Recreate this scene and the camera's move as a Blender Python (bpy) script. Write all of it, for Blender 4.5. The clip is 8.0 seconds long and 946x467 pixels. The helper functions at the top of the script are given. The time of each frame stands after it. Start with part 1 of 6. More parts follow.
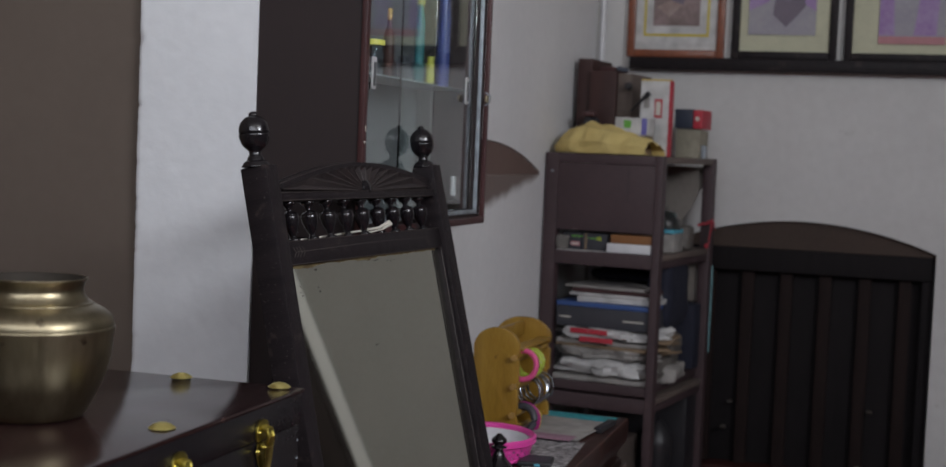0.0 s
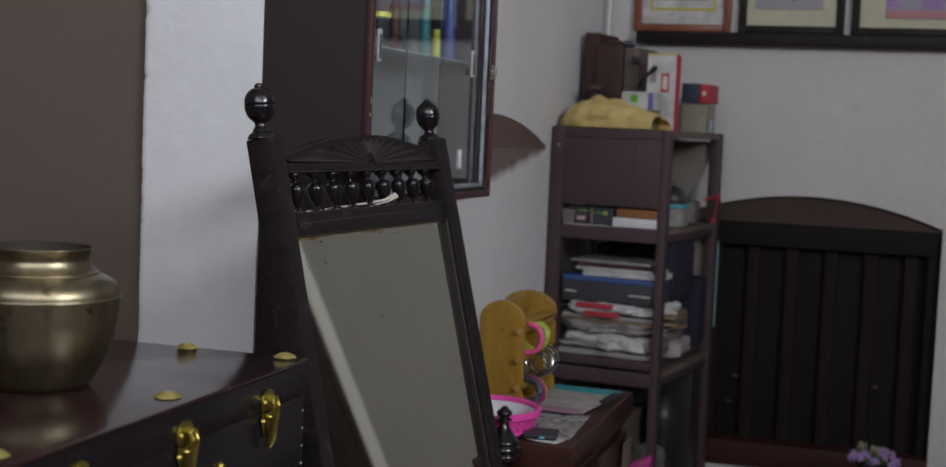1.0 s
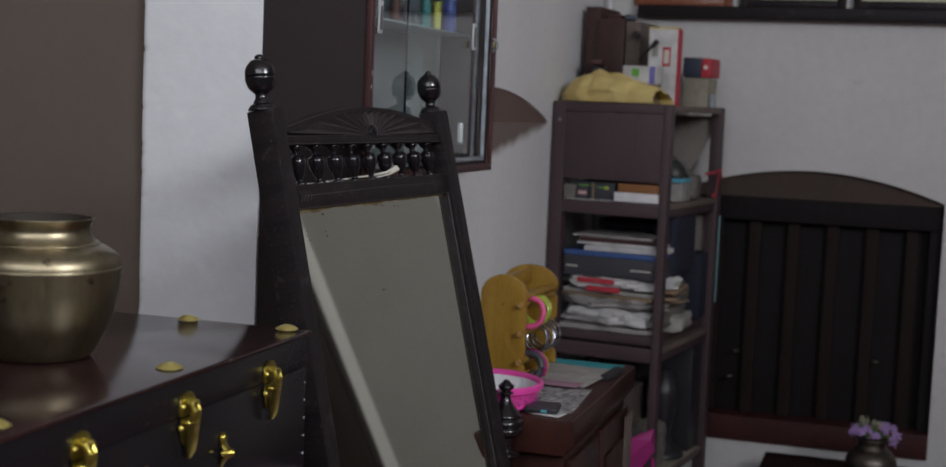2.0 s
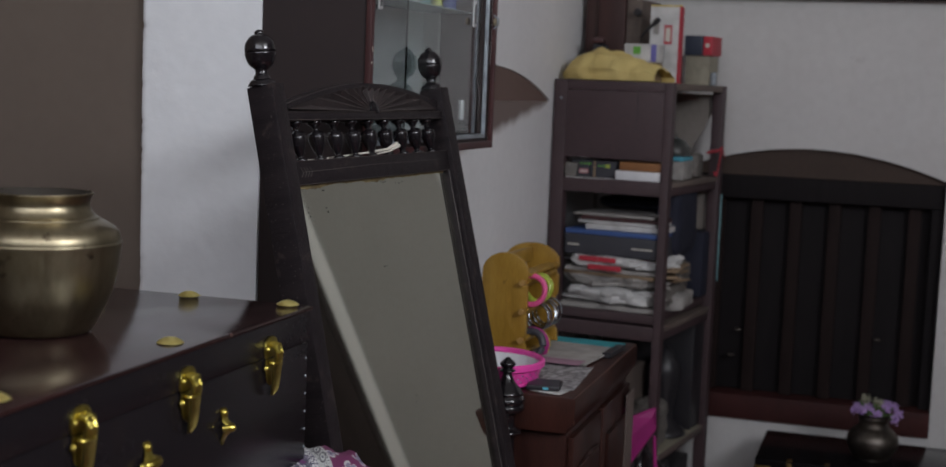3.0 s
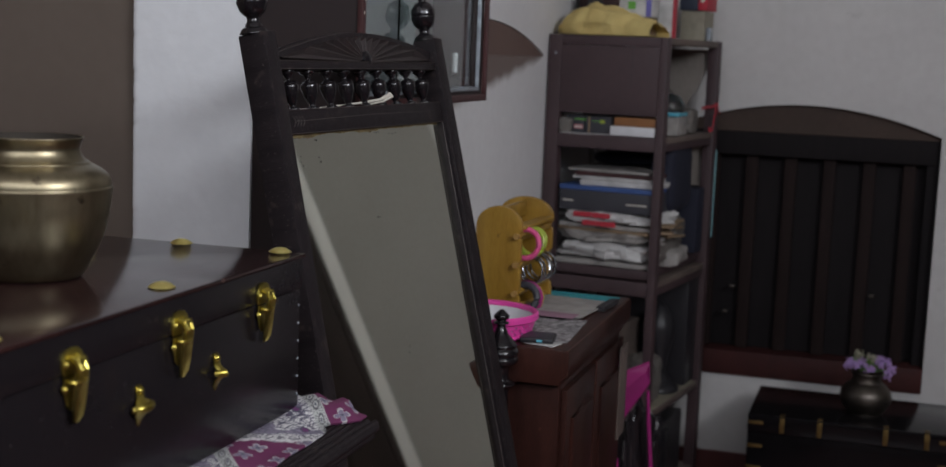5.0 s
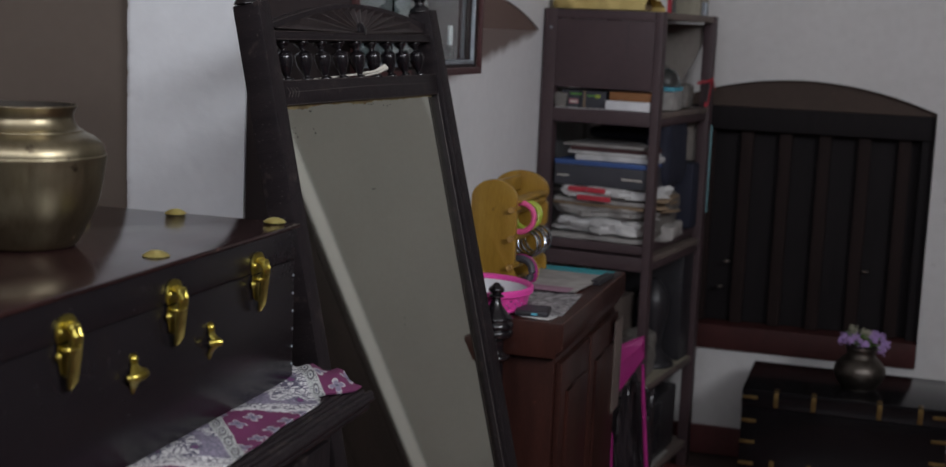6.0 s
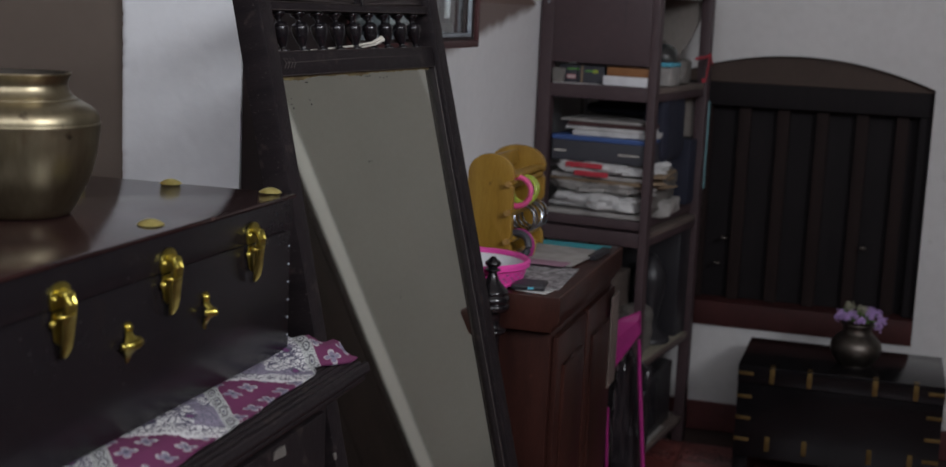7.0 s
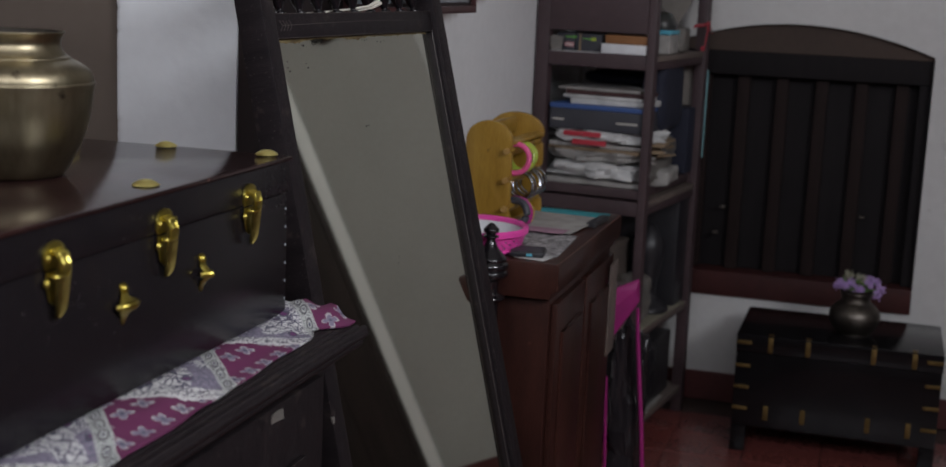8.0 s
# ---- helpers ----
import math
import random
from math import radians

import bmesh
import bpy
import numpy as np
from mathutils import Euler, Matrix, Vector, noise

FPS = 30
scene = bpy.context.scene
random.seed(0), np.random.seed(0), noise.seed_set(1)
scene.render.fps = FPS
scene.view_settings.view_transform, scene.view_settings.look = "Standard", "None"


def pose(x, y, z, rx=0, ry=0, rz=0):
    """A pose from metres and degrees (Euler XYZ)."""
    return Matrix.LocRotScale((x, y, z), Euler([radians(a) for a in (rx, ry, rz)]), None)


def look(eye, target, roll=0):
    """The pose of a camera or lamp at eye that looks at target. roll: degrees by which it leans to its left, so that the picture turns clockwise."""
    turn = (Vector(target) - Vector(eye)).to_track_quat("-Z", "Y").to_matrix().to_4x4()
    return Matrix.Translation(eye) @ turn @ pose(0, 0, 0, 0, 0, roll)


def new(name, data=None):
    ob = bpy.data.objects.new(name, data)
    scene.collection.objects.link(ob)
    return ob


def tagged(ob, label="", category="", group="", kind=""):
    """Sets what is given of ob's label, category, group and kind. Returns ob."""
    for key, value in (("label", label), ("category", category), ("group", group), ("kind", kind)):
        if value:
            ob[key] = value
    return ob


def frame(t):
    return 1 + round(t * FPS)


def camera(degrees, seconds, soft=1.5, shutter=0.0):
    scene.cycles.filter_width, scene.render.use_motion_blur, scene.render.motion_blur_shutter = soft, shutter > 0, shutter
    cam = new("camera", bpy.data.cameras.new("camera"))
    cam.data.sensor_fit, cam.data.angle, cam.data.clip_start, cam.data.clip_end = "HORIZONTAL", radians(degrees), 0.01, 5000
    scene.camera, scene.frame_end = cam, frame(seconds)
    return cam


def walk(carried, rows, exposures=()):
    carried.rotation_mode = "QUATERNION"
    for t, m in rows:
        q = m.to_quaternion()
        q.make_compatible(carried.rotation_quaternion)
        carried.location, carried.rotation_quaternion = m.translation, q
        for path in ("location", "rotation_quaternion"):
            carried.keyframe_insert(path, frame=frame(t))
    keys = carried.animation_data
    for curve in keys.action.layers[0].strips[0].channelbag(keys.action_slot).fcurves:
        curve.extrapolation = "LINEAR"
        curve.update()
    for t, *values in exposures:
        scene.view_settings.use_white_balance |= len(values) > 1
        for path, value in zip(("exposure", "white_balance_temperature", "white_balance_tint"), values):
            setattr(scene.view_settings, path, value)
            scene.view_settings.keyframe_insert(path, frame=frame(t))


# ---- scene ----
cam = camera(37.8, 8.0, soft=1.5)
# the lens is focused on the carved top of the mirror
cam.data.dof.use_dof, cam.data.dof.focus_distance, cam.data.dof.aperture_fstop = True, 2.2, 6.0
PATH = [
    (0, (0.099, -0.402, 1.603), (-0.481, 1.509, 1.488), 2.4),
    (0.5, (0.098, -0.402, 1.6), (-0.485, 1.507, 1.469), 2.5),
    (1, (0.102, -0.404, 1.597), (-0.485, 1.502, 1.447), 2.5),
    (1.5, (0.099, -0.4, 1.592), (-0.486, 1.505, 1.425), 2.5),
    (3, (0.095, -0.39, 1.578), (-0.49, 1.512, 1.369), 2.3),
    (3.5, (0.095, -0.388, 1.572), (-0.489, 1.512, 1.352), 2.3),
    (4, (0.098, -0.389, 1.568), (-0.485, 1.51, 1.336), 2.3),
    (4.5, (0.098, -0.387, 1.563), (-0.481, 1.511, 1.316), 2.3),
    (6, (0.098, -0.384, 1.548), (-0.467, 1.512, 1.253), 2.4),
    (6.5, (0.097, -0.381, 1.542), (-0.464, 1.513, 1.233), 2.5),
    (7, (0.098, -0.379, 1.538), (-0.46, 1.513, 1.212), 2.6),
    (7.5, (0.097, -0.373, 1.528), (-0.459, 1.518, 1.186), 2.5),
    (8, (0.093, -0.366, 1.52), (-0.458, 1.522, 1.157), 2.5),
]
walk(cam, [(t, look(eye, target, roll)) for t, eye, target, roll in PATH])

# ---- light ----
world = bpy.data.worlds.new("world")
scene.world = world
world.use_nodes = True
wn = world.node_tree
sky = wn.nodes.new("ShaderNodeTexSky")
sky.sky_type = "NISHITA"
sky.sun_disc = False
sky.sun_elevation, sky.sun_rotation = radians(40), radians(140)
wn.links.new(sky.outputs[0], wn.nodes["Background"].inputs[0])
wn.nodes["Background"].inputs[1].default_value = 0.08


def area_lamp(name, at, to, w, h, power, colour):
    d = bpy.data.lights.new(name, "AREA")
    d.shape, d.size, d.size_y, d.energy, d.color = "RECTANGLE", w, h, power, colour
    ob = new(name, d)
    ob.matrix_basis = look(at, to)
    return ob


# daylight that enters by the two openings of the room behind the camera
area_lamp("window_light_east", (2.52, -0.05, 2.95), (-0.3, 0.55, 3.0), 1.3, 1.0, 94, (0.915, 0.94, 1.0))
area_lamp("window_light_south", (0.2, -1.42, 2.85), (0.0, 1.6, 3.6), 3.2, 1.2, 47, (0.915, 0.93, 1.0))


# ---- materials ----
def mat(name, base, rough=0.5, metal=0.0, second=None, scale=6.0, stretch=(1, 1, 1), bump=0.0, bump_scale=60.0,
        spread=0.35, coat=0.0, rough_var=0.12, wear=None, wear_at=0.62, spec=0.5, dust=None, dust_at=0.66):
    """A surface with large blotches, fine grain, uneven gloss, fine relief and, if asked for, worn spots."""
    m = bpy.data.materials.new(name)
    m.use_nodes = True
    n, l = m.node_tree.nodes, m.node_tree.links
    b = n["Principled BSDF"]
    co = n.new("ShaderNodeTexCoord")
    mp = n.new("ShaderNodeMapping")
    mp.inputs["Scale"].default_value = stretch
    l.new(co.outputs["Object"], mp.inputs[0])
    big = n.new("ShaderNodeTexNoise")
    big.inputs["Scale"].default_value, big.inputs["Detail"].default_value = scale, 6
    l.new(mp.outputs[0], big.inputs["Vector"])
    fine = n.new("ShaderNodeTexNoise")
    fine.inputs["Scale"].default_value, fine.inputs["Detail"].default_value = bump_scale, 4
    l.new(mp.outputs[0], fine.inputs["Vector"])
    mixf = n.new("ShaderNodeMath")
    mixf.operation = "MULTIPLY_ADD"
    mixf.inputs[1].default_value, mixf.inputs[2].default_value = 0.35, 0.0
    l.new(fine.outputs[0], mixf.inputs[0])
    add = n.new("ShaderNodeMath")
    add.operation = "MULTIPLY_ADD"
    add.inputs[1].default_value = 0.65
    l.new(big.outputs[0], add.inputs[0])
    l.new(mixf.outputs[0], add.inputs[2])
    ramp = n.new("ShaderNodeValToRGB")
    second = second or tuple(c * (1 - spread) for c in base)
    ramp.color_ramp.elements[0].position, ramp.color_ramp.elements[0].color = 0.36, (*second, 1)
    ramp.color_ramp.elements[1].position, ramp.color_ramp.elements[1].color = 0.64, (*base, 1)
    l.new(add.outputs[0], ramp.inputs[0])
    out = ramp.outputs[0]
    if wear:
        wr = n.new("ShaderNodeTexNoise")
        wr.inputs["Scale"].default_value, wr.inputs["Detail"].default_value = scale * 4, 8
        l.new(co.outputs["Object"], wr.inputs["Vector"])
        wa = n.new("ShaderNodeMapRange")
        wa.inputs[1].default_value, wa.inputs[2].default_value = wear_at, wear_at + 0.06
        l.new(wr.outputs[0], wa.inputs[0])
        mx = n.new("ShaderNodeMix")
        mx.data_type = "RGBA"
        l.new(wa.outputs[0], mx.inputs["Factor"])
        l.new(out, mx.inputs["A"])
        mx.inputs["B"].default_value = (*wear, 1)
        out = mx.outputs["Result"]
    if dust:
        du = n.new("ShaderNodeTexNoise")
        du.inputs["Scale"].default_value, du.inputs["Detail"].default_value = 240, 2
        l.new(co.outputs["Object"], du.inputs["Vector"])
        da = n.new("ShaderNodeMapRange")
        da.inputs[1].default_value, da.inputs[2].default_value = dust_at, dust_at + 0.08
        l.new(du.outputs[0], da.inputs[0])
        dm = n.new("ShaderNodeMix")
        dm.data_type = "RGBA"
        l.new(da.outputs[0], dm.inputs["Factor"])
        l.new(out, dm.inputs["A"])
        dm.inputs["B"].default_value = (*dust, 1)
        out = dm.outputs["Result"]
    l.new(out, b.inputs["Base Color"])
    b.inputs["Metallic"].default_value = metal
    b.inputs["Specular IOR Level"].default_value = spec
    rr = n.new("ShaderNodeMapRange")
    rr.inputs[3].default_value, rr.inputs[4].default_value = max(0.02, rough - rough_var), min(1, rough + rough_var)
    l.new(add.outputs[0], rr.inputs[0])
    l.new(rr.outputs[0], b.inputs["Roughness"])
    b.inputs["Coat Weight"].default_value = coat
    b.inputs["Coat Roughness"].default_value = 0.09
    if bump:
        bp = n.new("ShaderNodeBump")
        bp.inputs["Strength"].default_value, bp.inputs["Distance"].default_value = bump, 0.004
        l.new(add.outputs[0], bp.inputs["Height"])
        l.new(bp.outputs[0], b.inputs["Normal"])
    return m


def plain(name, base, rough=0.5, **k):
    return mat(name, base, rough, spread=0.12, scale=20, **k)


# end wall limewash, its weaker light put into a darker colour
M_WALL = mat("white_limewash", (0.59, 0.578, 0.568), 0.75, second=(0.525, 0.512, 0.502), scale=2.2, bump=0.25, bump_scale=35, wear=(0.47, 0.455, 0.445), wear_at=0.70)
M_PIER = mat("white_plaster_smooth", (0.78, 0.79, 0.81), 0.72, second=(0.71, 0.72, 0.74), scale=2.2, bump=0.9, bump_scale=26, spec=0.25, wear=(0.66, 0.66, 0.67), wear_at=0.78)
# long wall limewash, its stronger light put into a paler colour
M_WEST_LIT = mat("bluish_white_limewash_lit", (0.77, 0.765, 0.77), 0.75, second=(0.70, 0.695, 0.70), scale=2.2, bump=0.25, bump_scale=35, wear=(0.62, 0.61, 0.61), wear_at=0.72)
M_TAN = mat("dimmed_tan_wall", (0.405, 0.392, 0.372), 0.75, second=(0.365, 0.352, 0.335), scale=2.2, bump=0.2, bump_scale=40)
# brown given to the unseen walls to cut bounced light
M_UNSEEN = mat("brown_distemper", (0.160, 0.132, 0.109), 0.75, second=(0.142, 0.115, 0.095), scale=2.5, bump=0.2, bump_scale=40)
M_RECESS = mat("dark_brown_distemper_wall", (0.138, 0.108, 0.088), 0.78, second=(0.124, 0.096, 0.078), scale=2.5, bump=0.2, bump_scale=40, wear=(0.155, 0.126, 0.104), wear_at=0.72)
M_BROWN2 = mat("red_brown_distemper", (0.165, 0.108, 0.092), 0.75, second=(0.14, 0.09, 0.076), scale=2.5, bump=0.2, bump_scale=40)
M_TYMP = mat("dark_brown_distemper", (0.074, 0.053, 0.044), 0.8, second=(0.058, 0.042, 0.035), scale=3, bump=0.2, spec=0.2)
M_SALMON = plain("salmon_pink_plastic", (0.72, 0.10, 0.27), 0.35)
M_CEIL = mat("old_white_ceiling", (0.62, 0.60, 0.57), 0.8, scale=1.5, bump=0.2)
M_FLOOR = mat("red_oxide_tile", (0.21, 0.058, 0.050), 0.28, second=(0.145, 0.039, 0.034), scale=5, bump=0.08, coat=0.3)
M_GROUT = mat("dark_grout", (0.06, 0.035, 0.03), 0.8)
M_SKIRT = mat("red_oxide_skirting", (0.105, 0.024, 0.023), 0.5, scale=6, bump=0.1, wear=(0.06, 0.03, 0.028), wear_at=0.64)
# red oxide of the sill, darker than the skirting
M_SILL = mat("dark_red_oxide", (0.058, 0.0175, 0.0165), 0.6, second=(0.036, 0.0125, 0.012), scale=6, bump=0.2, spec=0.2)
M_EBONY = mat("blackened_wood", (0.0195, 0.0150, 0.0163), 0.42, second=(0.0118, 0.0095, 0.0108), scale=7, stretch=(7, 7, 0.8), bump=0.35, bump_scale=70, wear=(0.034, 0.026, 0.025), wear_at=0.62, spec=0.12, dust=(0.068, 0.058, 0.055), dust_at=0.67)
M_EBONYG = mat("polished_black_turnery", (0.0105, 0.0085, 0.0105), 0.22, second=(0.0075, 0.0062, 0.0075), scale=8, bump=0.06, bump_scale=120, coat=0.3, spec=0.5, rough_var=0.06)
M_TRUNK = mat("dark_rosewood_varnish", (0.030, 0.0130, 0.0120), 0.14, second=(0.0165, 0.0090, 0.0095), scale=6, stretch=(5, 1, 5), bump=0.05, bump_scale=45, spec=0.34, rough_var=0.07, wear=(0.070, 0.038, 0.032), wear_at=0.66, dust=(0.11, 0.10, 0.10), dust_at=0.69)
M_TRUNKF = mat("dark_leathercloth", (0.0122, 0.0098, 0.0112), 0.26, second=(0.0092, 0.0076, 0.0090), scale=5, bump=0.0, bump_scale=110, spec=0.26, wear=(0.0130, 0.0100, 0.0108), wear_at=0.63, rough_var=0.05, dust=(0.045, 0.040, 0.040), dust_at=0.69)
M_MAHOG = mat("mahogany_polish", (0.047, 0.0162, 0.0120), 0.32, second=(0.020, 0.0082, 0.0070), scale=5, stretch=(4, 4, 0.7), bump=0.15, bump_scale=80, coat=0.04, spec=0.24, wear=(0.085, 0.032, 0.022), wear_at=0.68)
M_RACK = mat("purple_brown_enamel", (0.066, 0.040, 0.044), 0.55, second=(0.048, 0.029, 0.032), scale=5, bump=0.15, bump_scale=50, wear=(0.12, 0.09, 0.08), wear_at=0.72)
M_CAB = mat("dark_brown_enamel", (0.0235, 0.0155, 0.0152), 0.6, second=(0.019, 0.0125, 0.0125), scale=4, bump=0.12, bump_scale=50, spec=0.25)
M_CABF = mat("maroon_enamel", (0.068, 0.024, 0.024), 0.45, second=(0.045, 0.017, 0.017), scale=7, bump=0.15, wear=(0.4, 0.36, 0.34), wear_at=0.79)
M_BRASS = mat("polished_brass", (0.66, 0.555, 0.13), 0.32, 1.0, second=(0.44, 0.35, 0.07), scale=25, bump=0.14, bump_scale=120)
M_STUD = mat("pale_brass", (0.92, 0.82, 0.33), 0.45, 1.0, second=(0.74, 0.62, 0.19), scale=40, bump=0.1, bump_scale=160)
M_BRASST = mat("tarnished_latch_brass", (0.38, 0.305, 0.095), 0.44, 1.0, second=(0.20, 0.15, 0.045), scale=30, bump=0.15, bump_scale=120)
M_POT = mat("old_bell_metal", (0.345, 0.297, 0.198), 0.37, 1.0, second=(0.22, 0.183, 0.113), scale=9, stretch=(1.5, 1.5, 0.4), bump=0.07, bump_scale=90, rough_var=0.12, wear=(0.12, 0.095, 0.065), wear_at=0.64)
# dull inside of the pot, the shade in its mouth painted dark
M_POTIN = mat("shaded_pot_inside", (0.036, 0.027, 0.019), 0.8, 0.2, second=(0.022, 0.017, 0.012), scale=8)
M_VASE = mat("tarnished_brass", (0.165, 0.145, 0.128), 0.45, 1.0, second=(0.105, 0.09, 0.076), scale=14, bump=0.08)
M_OCHRE = mat("ochre_varnished_wood", (0.375, 0.218, 0.034), 0.40, second=(0.24, 0.128, 0.015), scale=6, stretch=(5, 5, 0.8), bump=0.06, coat=0.15, wear=(0.15, 0.075, 0.012), wear_at=0.64)
M_PEG = mat("pale_wood", (0.45, 0.26, 0.08), 0.5, scale=12)
M_PINK = plain("hot_pink_plastic", (0.82, 0.075, 0.40), 0.35)
M_MAGENTA = plain("magenta_plastic", (0.33, 0.02, 0.165), 0.4)
M_SACK = plain("shiny_black_film", (0.026, 0.022, 0.025), 0.16, bump=0.5, bump_scale=30)
M_WHITEP = plain("white_plastic", (0.7, 0.7, 0.72), 0.4)
M_BLACKP = plain("black_plastic", (0.022, 0.0205, 0.024), 0.4)
# near-black colour stands in for the unlit depth of the window
M_DARK = mat("unlit_window_dark", (0.0155, 0.0128, 0.0138), 0.75, scale=6, stretch=(6, 6, 1), bump=0.2, spec=0.15)
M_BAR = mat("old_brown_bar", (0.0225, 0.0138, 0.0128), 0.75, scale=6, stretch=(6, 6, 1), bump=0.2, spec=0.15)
M_PAPER = mat("white_paper", (0.62, 0.61, 0.60), 0.8, scale=14, bump=0.2, bump_scale=30)
M_BAGD = mat("dusty_plastic", (0.165, 0.15, 0.135), 0.6, second=(0.09, 0.082, 0.074), scale=12, bump=0.3, bump_scale=40)
M_GREYP = mat("grey_paper", (0.36, 0.34, 0.32), 0.8, scale=14, bump=0.2, bump_scale=30)
M_KRAFT = mat("yellow_kraft_paper", (0.62, 0.49, 0.19), 0.75, second=(0.50, 0.37, 0.13), scale=10, bump=0.35, bump_scale=25)
M_CARD = mat("brown_cardboard", (0.30, 0.21, 0.13), 0.8, scale=10)
M_BLUE = plain("blue_board", (0.045, 0.095, 0.27), 0.5)
M_NAVY = plain("navy_cloth", (0.013, 0.015, 0.031), 0.8, bump=0.2)
M_GREYB = plain("dark_grey_board", (0.045, 0.045, 0.055), 0.55)
M_RED = plain("red_print", (0.46, 0.03, 0.05), 0.5)
M_TEAL = plain("teal_paper", (0.02, 0.28, 0.32), 0.5)
M_CYANP = plain("pale_cyan_ribbon", (0.16, 0.33, 0.35), 0.6)
M_CYAN = plain("cyan_plastic", (0.10, 0.42, 0.55), 0.45)
M_ORANGE = plain("orange_brown_board", (0.25, 0.105, 0.035), 0.6)
M_GREEN = plain("green_print", (0.14, 0.42, 0.06), 0.5)
M_YELLOW = plain("yellow_plastic", (0.50, 0.45, 0.04), 0.4)
M_LIME = plain("lime_glass_bangle", (0.38, 0.46, 0.06), 0.2, coat=0.5)
M_SILVER = mat("silver_bangle", (0.5, 0.52, 0.56), 0.25, 1.0, scale=60)
M_PURPLE = plain("purple_petal", (0.46, 0.30, 0.60), 0.6)
M_LEAF = plain("green_leaf", (0.16, 0.32, 0.07), 0.6)
M_PFRAME = mat("orange_brown_frame", (0.24, 0.065, 0.025), 0.4, scale=8, stretch=(4, 4, 4), coat=0.2)
M_MOUNT = plain("cream_mount", (0.52, 0.51, 0.37), 0.7)
M_GILT = plain("gilt_line", (0.58, 0.45, 0.04), 0.4)
M_STEEL = mat("grey_aluminium", (0.40, 0.44, 0.48), 0.45, 0.5, scale=30)
M_IVORY = plain("ivory", (0.6, 0.57, 0.5), 0.5)


def glass_mat(name, tint, rough=0.02):
    m = bpy.data.materials.new(name)
    m.use_nodes = True
    b = m.node_tree.nodes["Principled BSDF"]
    b.inputs["Base Color"].default_value = (*tint, 1)
    b.inputs["Transmission Weight"].default_value = 1.0
    b.inputs["Roughness"].default_value = rough
    b.inputs["IOR"].default_value = 1.45
    return m


M_GLASS = glass_mat("cabinet_glass", (0.86, 0.93, 0.93))
M_BOTTLE = glass_mat("bottle_glass", (0.75, 0.85, 0.85))


def mirror_mat():
    m = mat("aged_silvered_glass", (0.70, 0.702, 0.615), 0.02, 1.0, second=(0.645, 0.648, 0.565), scale=3, rough_var=0.012, bump_scale=160, wear=(0.30, 0.24, 0.12), wear_at=0.77)
    return m


M_MIRROR = mirror_mat()


